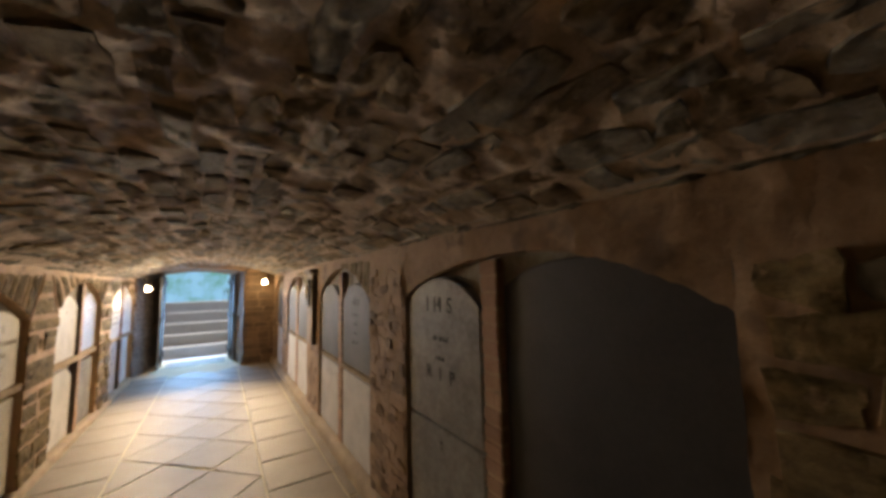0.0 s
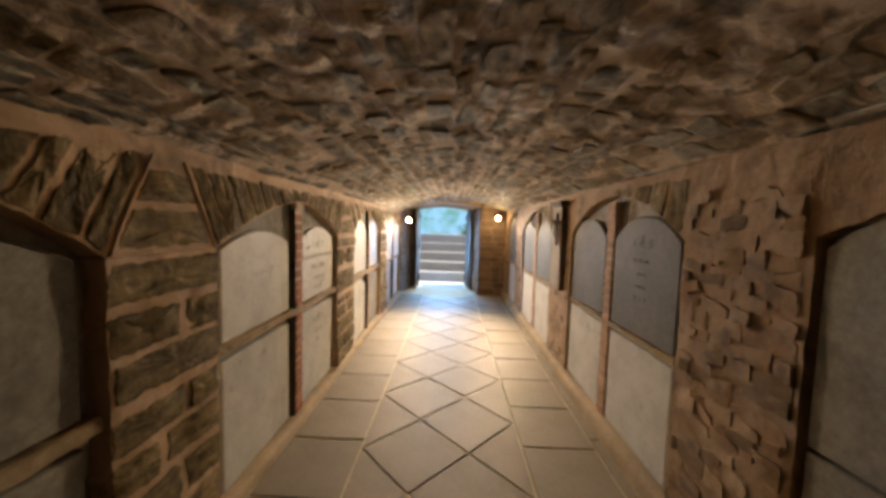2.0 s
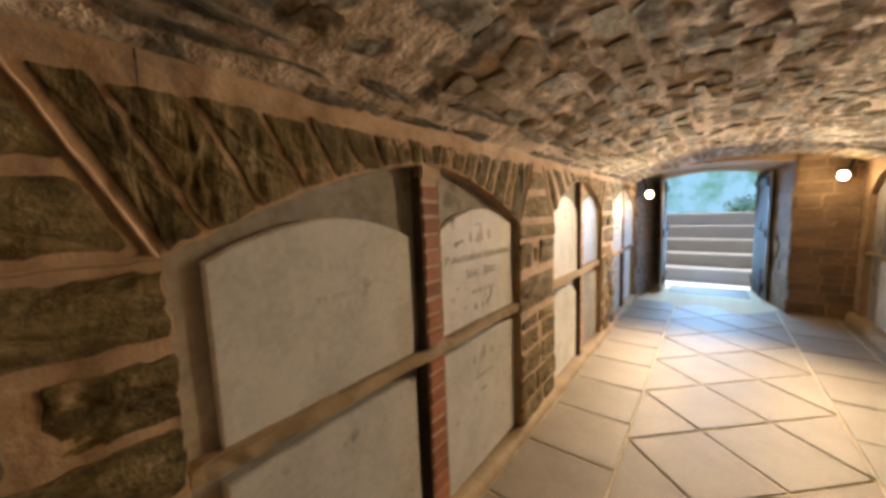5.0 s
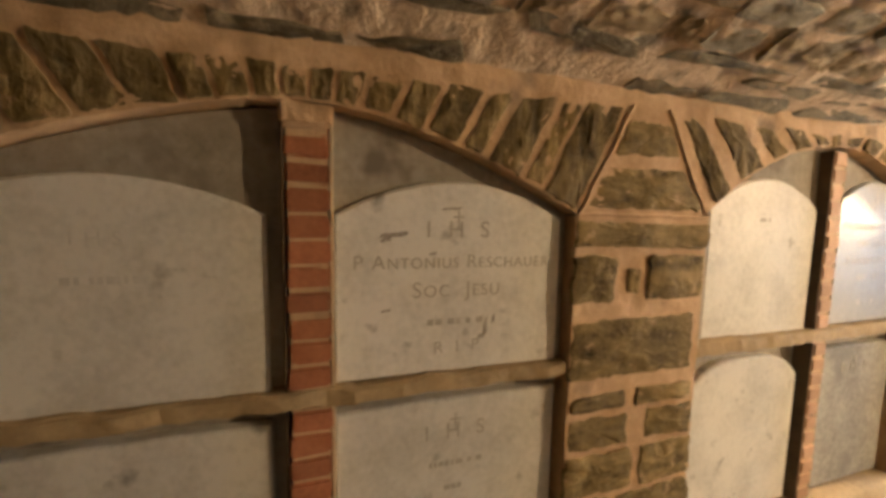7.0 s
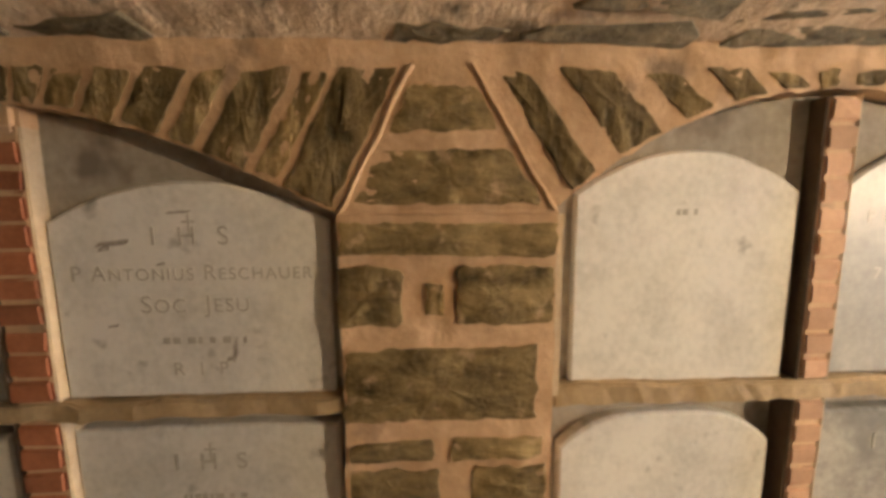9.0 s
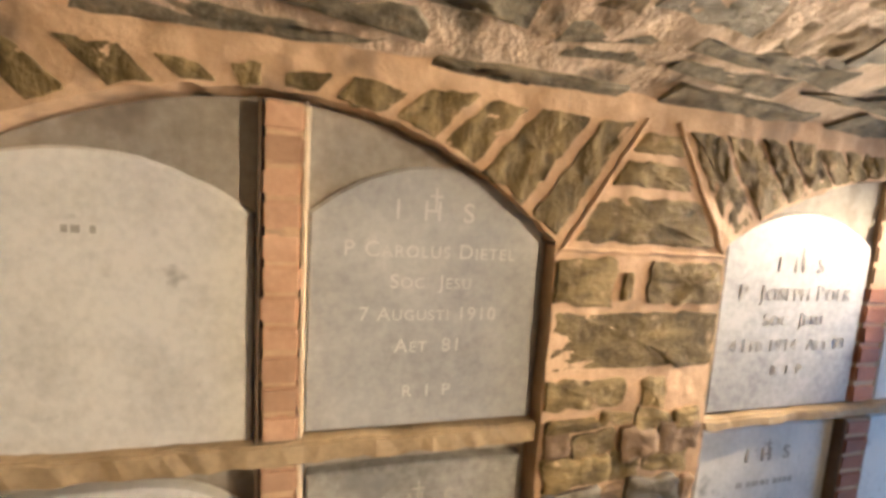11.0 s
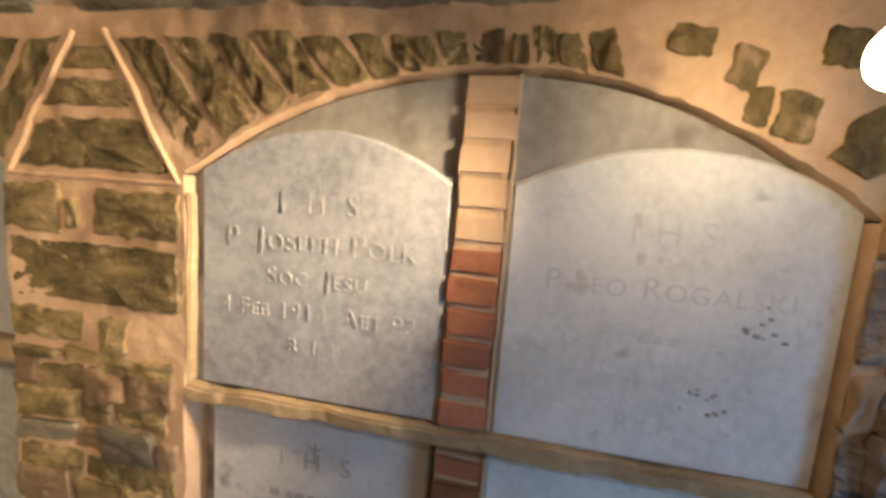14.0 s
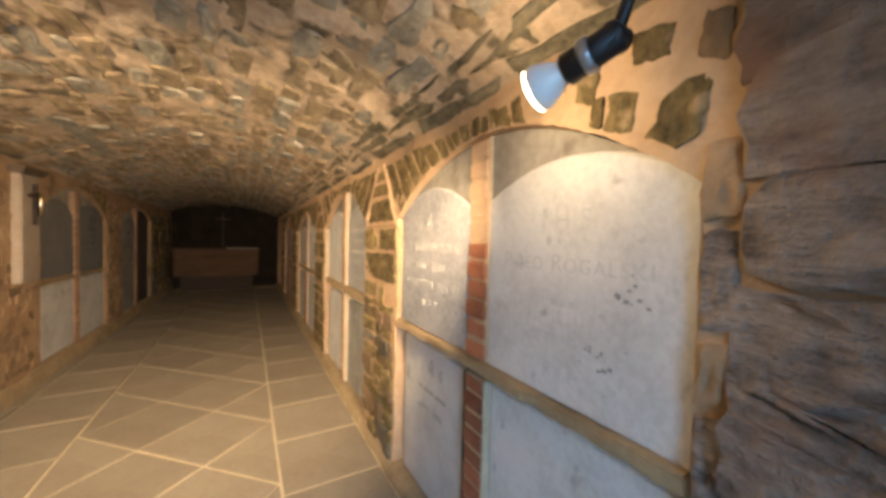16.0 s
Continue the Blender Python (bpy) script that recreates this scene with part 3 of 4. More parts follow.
faces.append((base, base + 1, base + 2, base + 3))
slots.append(0)
u = 0.008
while u < 0.985:
    edge = u < 0.075 or u > 0.93
    w = rng.uniform(0.016, 0.034) if edge else rng.uniform(0.024, 0.055)
    y = YB + rng.uniform(0, 0.2)
    while y < YE - 0.08:
        ln = rng.uniform(0.2, 0.62) if edge else rng.uniform(0.08, 0.28)
        if rng.random() < 0.9:
            y1 = min(y + ln, YE - 0.02)
            d = [rng.uniform(-0.024, 0.024) for _ in range(4)]
            poly = [(u + 0.002 + d[0] * 0.4, y + d[1]), (min(u + w, 0.99) - 0.003 + d[2] * 0.4, y + d[3]), (min(u + w, 0.99) - 0.003 + d[0] * 0.4, y1 + d[2]), (u + 0.002 + d[3] * 0.4, y1 + d[0])]
            h = abs(rng.gauss(0.0, 0.005)) + 0.0065
            ring, mid = outline(poly, 14, 0.0)
            n0 = len(verts)
            a, b = rng.uniform(-0.009, 0.009), rng.uniform(-0.009, 0.009)
            levels = ((1.0, -0.02), (0.97, h), (0.97, h), (0.78, h + 0.001), (0.52, h + 0.002), (0.26, h + 0.002))
            for level, (shrink, out) in enumerate(levels):
                for p in ring:
                    q = mid + (p - mid) * shrink
                    jit = Vector((noise.noise((p.x * 90, p.y * 40, 1)) * 0.0065, noise.noise((p.x * 90, p.y * 40, 7)) * 0.02)) * shrink
                    lift = 0 if out < 0 else a * (q.x - mid.x) / w + b * (q.y - mid.y) / ln + rng.uniform(-0.003, 0.003)
                    if level > 2:
                        ridge = noise.noise((q.x * 95, q.y * 26, 6))
                        lift += 0.005 * ridge + 0.003 * noise.noise((q.x * 160, q.y * 70, 2)) + (0.002 if ridge > 0.1 else -0.001)
                    verts.append(vault_point(min(0.995, max(0.005, q.x + jit.x)), min(YE - 0.005, q.y + jit.y), out + lift))
            verts[n0 + 28:n0 + 42] = verts[n0 + 14:n0 + 28]
            verts.append(vault_point(mid.x, mid.y, h + rng.uniform(-0.003, 0.004)))
            slot = 3 if edge else 1 if rng.random() < 0.55 else 2
            for t in (0, 2, 3, 4):
                for k in range(14):
                    faces.append((n0 + t * 14 + (k + 1) % 14, n0 + t * 14 + k, n0 + (t + 1) * 14 + k, n0 + (t + 1) * 14 + (k + 1) % 14))
                    slots.append(slot)
            for k in range(14):
                faces.append((n0 + 70 + (k + 1) % 14, n0 + 70 + k, n0 + 84))
                slots.append(slot)
        y += ln + rng.uniform(0.010, 0.04)
    u += w + 0.006
STONE_ISLE = surface("vault_brown_stone", (0.13, 0.10, 0.06), (0.45, 0.35, 0.22), 8.0, (2.0, 0.8, 2.0), bump=1.0, fine=30.0, depth=0.03, rough=(0.75, 0.95), gloss=0.2, speck=((0.36, 0.26, 0.15), 12.0, 0.64))
SLATE_ISLE = surface("vault_grey_stone", (0.14, 0.132, 0.105), (0.50, 0.455, 0.36), 8.0, (2.0, 0.8, 2.0), bump=1.0, fine=30.0, depth=0.03, rough=(0.7, 0.92), gloss=0.25, speck=((0.40, 0.30, 0.18), 12.0, 0.67))
EDGE_ISLE = surface("vault_edge_slate", (0.065, 0.057, 0.038), (0.33, 0.28, 0.185), 10.0, (2.0, 0.8, 2.0), bump=1.0, fine=32.0, depth=0.03, rough=(0.7, 0.92), gloss=0.25, speck=((0.40, 0.30, 0.18), 13.0, 0.63))
ceiling = link_mesh("ceiling", verts, faces, [VAULT_BED, STONE_ISLE, SLATE_ISLE, EDGE_ISLE], slots=slots)
tagged(ceiling, "low rubble stone vault of slaty stones in rough mortar", "ceiling", kind="structure")


# ---- end walls and doorway ----
JAMB_L, JAMB_R = ((-1.072, YE + 0.001), (-0.845, DOOR_Y)), ((0.58, YE), (0.385, DOOR_Y))


def jamb_wall(name, outer, jamb, n, label):
    """Masonry between a side wall and the splayed side of the doorway, with its beds of stone."""
    (xa, ya), (xb, yb) = jamb
    bm = bmesh.new()
    plan = [(outer, ya), (xa, ya), (xb, yb), (outer, yb)]
    low = [bm.verts.new((x, y, -0.02)) for x, y in plan]
    high = [bm.verts.new((x, y, 2.3)) for x, y in plan]
    for k in range(4):
        bm.faces.new((low[k], low[(k + 1) % 4], high[(k + 1) % 4], high[k]))
    bm.faces.new(high)
    wall = part(name, bm, MORTAR_BROWN)
    tagged(wall, label, "wall", kind="structure")
    d = Vector((xb - xa, yb - ya)).normalized()
    nx = Vector((d.y, -d.x)) * n

    def on_jamb(u, v, h):
        return (xa + d.x * u + nx.x * h, ya + d.y * u + nx.y * h, v)

    def on_face(u, v, h):
        return (u, ya - h, v)
    z = 0.02
    while z < 1.74:
        hgt = rng.uniform(0.06, 0.19) if n > 0 else rng.uniform(0.07, 0.16)
        y = -0.012
        while y < 1.25:
            w = min(rng.uniform(0.55, 1.25) if n > 0 else rng.uniform(0.22, 0.7), 1.315 - y)
            e = [rng.uniform(-0.022, 0.022) for _ in range(4)]
            v, f = stone_mesh([(y - 0.006, z - 0.012 + e[0]), (y + w + 0.004, z - 0.012 + e[1]), (y + w + 0.004, z + hgt + 0.010 + e[2]), (y - 0.006, z + hgt + 0.010 + e[3])], on_jamb, rng.uniform(0.012, 0.026), 44, 0.012, 0.010, 0.005 if n > 0 else 0.0)
            link_mesh("stone", v, f if n > 0 else flip(f, True), BLUESTONE if n > 0 else RUST, wall)
            y += w
        x0, x1 = min(outer, xa) + 0.004, max(outer, xa) - 0.004
        x = x0
        while x < x1 - 0.05:
            w = min(rng.uniform(0.16, 0.34), x1 - x)
            v, f = stone_mesh([(x + 0.004, z), (x + w - 0.008, z), (x + w - 0.008, z + hgt - 0.014), (x + 0.004, z + hgt - 0.014)], on_face, rng.uniform(0.006, 0.016), 14, 0.006)
            link_mesh("stone", v, f, BLUESTONE if n > 0 else RUST, wall)
            x += w
        z += hgt
    return wall


jamb_wall("wall_end_left", XL - 0.4, JAMB_L, 1, "blue-grey layered rock beside the doorway")
jamb_wall("wall_end_right", XR + 0.4, JAMB_R, -1, "brown coursed stone wall beside the doorway")
head = bmesh.new()
ring = []
for k in range(13):
    f = k / 12
    rise = 0.075 * math.sin(math.pi * f)
    ring.append([head.verts.new(p) for p in ((-1.09 + 1.69 * f, YE + 0.03, 1.80 + rise + 0.03), (-1.09 + 1.69 * f, YE + 0.03, 2.4), (-0.87 + 1.28 * f, DOOR_Y, 2.4), (-0.87 + 1.28 * f, DOOR_Y, DOOR_Z - 0.02 + rise))])
for a, b in zip(ring, ring[1:]):
    for j in range(4):
        head.faces.new((a[j], a[(j + 1) % 4], b[(j + 1) % 4], b[j]))
head.faces.new(ring[0])
head.faces.new(ring[-1])
tagged(part("wall_end_head", head, MORTAR), "rendered head over the splayed doorway", "lintel", kind="structure")
tagged(part("wall_altar", block((-1.6, YB - 0.3, -0.1), (1.7, YB, 2.4), 0), GLOOM_STONE), "rough stone wall behind the altar, darkened for the unlit end", "wall", kind="structure")


# ---- burial slabs, ledges and brick dividers ----
def slab(wall_n, x, y0, y1, z0, z1, rise, thick, mat, label, power=2.0, lines=(), ink=None, size=0.05, drop=0.125):
    """A slab with an arched head set against the back of a recess; x is its back."""
    n = wall_n
    ys = [y0 + (y1 - y0) * i / 20 for i in range(21)]
    mid, half = (y0 + y1) / 2, (y1 - y0) / 2
    prof = [(y0, z0), (y1, z0)] + [(y, z1 - rise * (abs(y - mid) / half) ** power) for y in reversed(ys)]
    prof = [(p[0] + 0.003 * noise.noise((p[0] * 20, p[1] * 9, 1)), p[1] + 0.003 * noise.noise((p[0] * 20, p[1] * 9, 4))) for p in prof]
    bm = bmesh.new()
    rings = []
    cz = (z0 + z1) / 2
    for inset, h in ((0, 0), (0, thick - 0.006), (0.006, thick)):
        rings.append([bm.verts.new((x + n * h, y + (inset if y < mid else -inset), z + (inset if z < cz else -inset))) for y, z in prof])
    k = len(prof)
    for a, b in zip(rings, rings[1:]):
        for i in range(k):
            bm.faces.new((a[i], a[(i + 1) % k], b[(i + 1) % k], b[i]))
    bm.faces.new(rings[-1])
    ob = part("burial_slab", bm, mat)
    tagged(ob, label, "burial slab", group="burial slabs in the wall recesses")
    z = z1 - rise * 0.4 - drop
    for body, scale, gap in lines:
        if body == "+":
            bar = block((x + n * (thick - 0.001), mid - 0.0025, z + 0.020), (x + n * (thick + 0.0012), mid + 0.0025, z + 0.078), 0)
            part("carved_cross", bar, ink, ob)
            part("carved_cross", block((x + n * (thick - 0.001), mid - 0.016, z + 0.056), (x + n * (thick + 0.0012), mid + 0.016, z + 0.061), 0), ink, ob)
            z -= gap
            continue
        if body.startswith("="):
            w = len(body) * 0.017 * scale
            cursor = mid - w / 2
            while cursor < mid + w / 2:
                step = rng.uniform(0.008, 0.03) * scale
                part("worn_inscription", block((x + n * (thick - 0.001), cursor, z), (x + n * (thick + 0.0008), cursor + step, z + 0.02 * scale), 0), ink, ob)
                cursor += step + rng.choice((0.006, 0.008, 0.02)) * scale
            z -= gap
            continue
        c = bpy.data.curves.new("inscription", "FONT")
        c.body, c.size, c.extrude, c.align_x = body, size * abs(scale), 0.0007 if ink is LETTER_FAINT else 0.0021, "CENTER"
        c.space_character = 1.12
        c.small_caps_scale = 0.78
        for letter in c.body_format:
            letter.use_small_caps = True
        ghost = new("inscription", c)
        dg = bpy.context.evaluated_depsgraph_get()
        me = bpy.data.meshes.new_from_object(ghost.evaluated_get(dg))
        bpy.data.objects.remove(ghost)
        if scale < 0:
            me.transform(Matrix.Diagonal((*[-scale / (max(v.co.x for v in me.vertices) - min(v.co.x for v in me.vertices))] * 2, 1, 1)))
        m = Matrix(((0, 0, n, x + n * thick), (n, 0, 0, mid), (0, 1, 0, z), (0, 0, 0, 1)))
        me.transform(m)
        me.materials.clear()
        me.materials.append(ink)
        t = new("inscription", me)
        t.parent = ob
        z -= gap
    return ob


def ledge(x, n, y0, y1, z0, z1, reach, mat, label):
    bm = block((x, y0, z0), (x + n * reach, y1, z1), 0.006, 0.011, 48)
    return tagged(part("ledge", bm, mat), label, "ledge", kind="structure")


def divider(x, n, y0, y1, z0, z1, reach, pale, lime, label, cap=False):
    """A slim upright of bricks on edge, with its mortar core and a limewashed edge."""
    root = part("mortar_core", block((x, y0 + 0.004, z0), (x + n * (reach - 0.006), y1 - 0.004, z1), 0.002, 0.002, 5), MORTAR)
    root.name = "brick_upright"
    tagged(root, label, "brick upright", group="brick uprights between the slabs")
    k = max(1, round((z1 - z0) / 0.067))
    h = (z1 - z0) / k
    for i in range(k):
        a = z0 + i * h + 0.0045
        j = rng.uniform(-0.003, 0.003)
        bm = block((x + n * 0.003, y0 + j, a), (x + n * (reach + rng.uniform(-0.001, 0.003)), y1 + j, a + h - 0.009), 0.006, 0.0042, 2)
        part("brick", bm, (BRICK_PALE if i >= k - pale else BRICK) if pale < 9 else BRICK_FADED, root)
    if cap:
        part("mortar_cap", block((x, y0 - 0.012, z1 - 0.055), (x + n * (reach + 0.010), y1 + 0.012, z1 + 0.012), 0.012, 0.007, 5), MORTAR, root, "lump of buff mortar over the top brick")
    # Added dark skin on the side away from the lamps, painted shade.
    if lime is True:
        part("side_render", block((x, y0 - 0.010, z0), (x + n * (reach - 0.003), y0 - 0.0035, z1), 0.002, 0.0015, 5), SHADE_BROWN, root, "dark skin with painted shade on the unlit side")
    if lime:
        part("lime_edge", block((x, y1 - 0.001, z0), (x + n * (reach - 0.004), y1 + 0.008, z1 + 0.004), 0.003, 0.002, 5), LIME, root, "white limewashed edge")


def jamb_render(y, z0, z1, wide, mat):
    """Pale render on the side of a recess."""
    bm = block((XL - 0.076, y - 0.012, z0), (XL - 0.004, y + wide, z1), 0.004, 0.004, 6)
    tagged(part("trim_render", bm, mat), "pale rendered strip on the recess side", "render strip", kind="structure")


jamb_render(4.337, 0.822, 1.31, 0.012, LIME)
jamb_render(6.255, 0.82, 1.30, 0.006, LEDGE)
BACK_L, BACK_R = XL - 0.075, XR + 0.055


def tympanum(bay, z0, thick):
    """Render that fills the head of a recess behind its slabs."""
    n = 28
    ys = [bay[0] + 0.003 + (bay[1] - bay[0] - 0.006) * i / n for i in range(n + 1)]
    bm = bmesh.new()
    rings = []
    for h in (0.001, thick):
        rings.append([bm.verts.new((BACK_L + h, y, z0)) for y in (ys[-1], ys[0])] + [bm.verts.new((BACK_L + h + (0.003 * noise.noise((y * 9, h, 2)) if h > 0.01 else 0), y, arch(bay, y) - 0.002)) for y in ys])
    for i in range(len(rings[0])):
        j = (i + 1) % len(rings[0])
        bm.faces.new((rings[0][i], rings[0][j], rings[1][j], rings[1][i]))
    bm.faces.new(rings[1])
    tagged(part("trim_tympanum", bm, PLASTER), "stained grey render filling the head of the recess", "render", kind="structure")


tympanum(BAYS_L[4], 0.822, 0.046)
tympanum(BAYS_L[3], 0.847, 0.022)
tympanum(BAYS_L[2], 0.837, 0.022)
IHS = [("+", 1, 0.0), ("I  H  S", -0.19, 0.09)]
# last bay before the door
slab(1, BACK_L, 6.28, 6.889, 0.822, 1.462, 0.10, 0.053, SLAB_BLUE, "mottled blue-grey burial slab with carved lettering", 2.0,
     IHS + [("P  Joseph Polk", -0.47, 0.082), ("Soc  Jesu", -0.25, 0.082), ("4 Feb 1914  Aet 93", -0.49, 0.08), ("R  I  P", -0.13, 0)], LETTER_CUT, drop=0.15)
last_slab = slab(1, BACK_L, 7.016, 7.631, 0.822, 1.455, 0.085, 0.055, SLAB, "pale chipped burial slab with faint carved lettering", 2.0,
     [("I H S", -0.15, 0.11), ("P.Leo Rogalski", -0.45, 0.09), ("=====", 0.9, 0.09), ("============", 0.9, 0.1), ("R.I.P.", -0.12, 0)], LETTER_FAINT, drop=0.15)
slab(1, BACK_L, 6.30, 6.885, 0.06, 0.755, 0.006, 0.036, SLAB, "grey lower burial slab with carved lettering", 2.0, IHS + [("===============", 0.95, 0.085), ("Soc  Jesu", 0.9, 0)], LETTER)
slab(1, BACK_L, 7.016, 7.62, 0.06, 0.755, 0.006, 0.036, SLAB, "plain grey lower burial slab below the ledge")
CHIP = surface("chipped_face", (0.20, 0.195, 0.19), (0.36, 0.35, 0.34), 40.0, bump=0.6, fine=90.0)
for k in range(20):
    cy, cz = (7.43 + rng.gauss(0, 0.035), 0.985 + rng.gauss(0, 0.022)) if k < 11 else (7.50 + rng.gauss(0, 0.02), 1.13 + rng.gauss(0, 0.03))
    r = rng.uniform(0.002, 0.006)
    v, f = stone_mesh([(cy - r * 1.4, cz - r * 0.6), (cy + r, cz - r), (cy + r * 1.5, cz + r * 0.5), (cy - r, cz + r)], lambda u, v, h: (BACK_L + 0.0552 + h, u, v), 0.0012, 9, 0.003, 0.0004)
    link_mesh("chip", v, f, CHIP, last_slab)
ledge(BACK_L, 1, 6.252, 7.633, 0.782, 0.82, 0.078, LEDGE, "thin sandy cast ledge between slabs")
divider(BACK_L, 1, 6.895, 7.005, 0.822, 1.582, 0.061, 5, "edge", "orange brick upright, limewashed near the top")
divider(BACK_L, 1, 6.895, 7.005, 0.05, 0.763, 0.066, 0, True, "rough orange brick upright below the ledge")
# middle bay
slab(1, BACK_L, 4.39, 5.0, 0.84, 1.472, 0.11, 0.04, SLAB, "stained white burial slab with an arched head", 2.0, [("=====", 0.8, 0)], LETTER)
slab(1, BACK_L, 5.115, 5.69, 0.85, 1.495, 0.12, 0.04, SLAB_SATIN, "grey stained burial slab with carved lettering", 2.0,
     IHS + [("P Carolus Dietel", -0.42, 0.075), ("Soc  Jesu", -0.2, 0.08), ("7 Augusti 1910", -0.34, 0.08), ("Aet  81", -0.16, 0.115), ("R  I  P", -0.12, 0)], LETTER_FAINT, drop=0.08)
slab(1, BACK_L, 4.37, 4.99, 0.06, 0.745, 0.10, 0.035, SLAB, "cream lower burial slab with cut corners", 3.5)
slab(1, BACK_L, 5.12, 5.68, 0.06, 0.74, 0.006, 0.035, SLAB_GREY, "grey lower burial slab with faint lettering", 2.0, IHS, LETTER)
ledge(BACK_L, 1, 4.332, 5.708, 0.79, 0.845, 0.066, LEDGE, "rough cast ledge between slabs")
divider(BACK_L, 1, 5.025, 5.105, 0.847, 1.60, 0.066, 99, True, "faded brick upright with limewashed edge")
divider(BACK_L, 1, 5.025, 5.105, 0.05, 0.788, 0.066, 99, True, "faded limewashed brick upright below the ledge")
# bay with the red uprights
slab(1, BACK_L, 2.20, 2.89, 0.83, 1.38, 0.085, 0.04, SLAB, "shaded grey burial slab with faint lettering", 2.0, [("I H S", 0.9, 0.09), ("=========", 0.9, 0)], LETTER_FAINT)
stained = slab(1, BACK_L, 3.055, 3.75, 0.835, 1.40, 0.10, 0.04, SLAB, "cream burial slab with carved lettering and stains", 2.0,
     IHS + [("P Antonius Reschauer", -0.60, 0.085), ("Soc  Jesu", -0.27, 0.085), ("============", 0.9, 0.085), ("R  I  P", -0.14, 0)], LETTER, drop=0.12)
STAIN = surface("dark_stain", (0.22, 0.19, 0.17), (0.40, 0.36, 0.32), 60.0, bump=0.1, fine=120.0)
for cy, cz, wide, tall in ((3.212, 1.245, 0.045, 0.012), (3.19, 1.231, 0.018, 0.011), (3.326, 1.191, 0.012, 0.006), (3.493, 0.955, 0.008, 0.045), (3.478, 0.935, 0.01, 0.012), (3.19, 1.031, 0.016, 0.006), (3.381, 1.322, 0.035, 0.006), (3.52, 0.985, 0.006, 0.02)):
    v, f = stone_mesh([(cy - wide, cz - tall * 0.7), (cy + wide * 0.8, cz - tall * 0.2), (cy + wide, cz + tall), (cy - wide * 0.7, cz + tall * 0.4)], lambda u, v, h: (BACK_L + 0.0402 + h, u, v), 0.0006, 16, 0.004, 0.0001)
    link_mesh("stain", v, f, STAIN, stained)
slab(1, BACK_L, 2.20, 2.89, 0.06, 0.745, 0.006, 0.04, SLAB, "shaded grey lower burial slab")
slab(1, BACK_L, 3.055, 3.755, 0.06, 0.75, 0.006, 0.04, SLAB, "cream lower burial slab with carved lettering", 2.0, IHS + [("============", 0.8, 0.08), ("=====", 0.8, 0)], LETTER)
ledge(BACK_L, 1, 2.122, 3.778, 0.785, 0.835, 0.066, LEDGE, "grey-brown cast ledge between slabs")
divider(BACK_L, 1, 2.94, 3.045, 0.837, 1.566, 0.066, 1, True, "red brick upright with white limewashed edge", True)
divider(BACK_L, 1, 2.94, 3.045, 0.05, 0.783, 0.066, 0, True, "red brick upright below the ledge")
# bays towards the altar; the greyer slab tone puts their darkness into colour
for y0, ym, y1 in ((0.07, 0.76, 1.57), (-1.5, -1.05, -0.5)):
    slab(1, BACK_L, y0, ym, 0.82, 1.40, 0.09, 0.04, SLAB_GREY, "burial slab with an arched head, greyed as it stands unlit")
    slab(1, BACK_L, ym + 0.14, y1, 0.82, 1.40, 0.09, 0.04, SLAB_GREY, "burial slab with an arched head, greyed as it stands unlit")
    slab(1, BACK_L, y0, ym, 0.06, 0.735, 0.006, 0.04, SLAB_GREY, "lower burial slab, greyed as it stands unlit")
    slab(1, BACK_L, ym + 0.14, y1, 0.06, 0.735, 0.006, 0.04, SLAB_GREY, "lower burial slab, greyed as it stands unlit")
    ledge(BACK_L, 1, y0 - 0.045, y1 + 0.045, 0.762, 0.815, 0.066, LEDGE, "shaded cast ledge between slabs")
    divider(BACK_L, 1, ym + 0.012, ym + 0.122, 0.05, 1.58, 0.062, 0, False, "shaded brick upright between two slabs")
# right wall
TEXT = IHS + [("==========", 0.9, 0.08), ("=======", 0.8, 0.075), ("========", 0.8, 0.08), ("R  I  P", 0.9, 0)]
BOLD = [("+", 1, 0.0), ("I H S", -0.24, 0.15), ("========", 1.2, 0.10), ("=====", 1.1, 0.10), ("R  I  P", -0.26, 0)]
for y0, ym, y1, z1, words in ((2.28, 2.98, 3.77, 1.53, (TEXT, ())), (4.45, 5.12, 5.92, 1.52, ((), ())), (0.0, 0.835, 1.655, 1.55, ((), BOLD))):
    if y0:
        slab(-1, BACK_R, y0 + 0.02, ym, 0.82, z1, 0.14, 0.04, SLAB_SHINE, "polished grey burial slab with a round arched head", 2.4, words[0], LETTER_DARK)
        slab(-1, BACK_R, y0 + 0.02, ym, 0.12, 0.76, 0.006, 0.04, SLAB, "pale lower burial slab beside the kerb")
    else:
        slab(-1, BACK_R, 0.065, ym, 0.11, 1.60, 0.10, 0.02, SLAB_NICHE, "large slab coloured near black to stand in for the dark recess", 2.6)
    slab(-1, BACK_R, ym + 0.14, y1, 0.82 if y0 else 0.79, z1, 0.14, 0.04, SLAB_SHINE if y0 else SLAB_GREY, "polished grey burial slab with a round arched head and dark lettering", 2.4, words[1], LETTER_DARK)
    slab(-1, BACK_R, ym + 0.14, y1, 0.12, 0.76 if y0 else 0.782, 0.006, 0.04, SLAB if y0 else SLAB_GREY, "pale lower burial slab beside the kerb", 2.0, IHS[:1] if not y0 else (), LETTER_DARK)
    if y0:
        ledge(BACK_R, -1, y0 - 0.01, y1 + 0.025, 0.775, 0.812, 0.05, LEDGE, "thin rough ledge between slabs")
    divider(BACK_R, -1, ym + 0.012, ym + 0.122, 0.05, 1.64 if y0 else 1.615, 0.048, 99, False, "limewashed brick upright between two slabs")
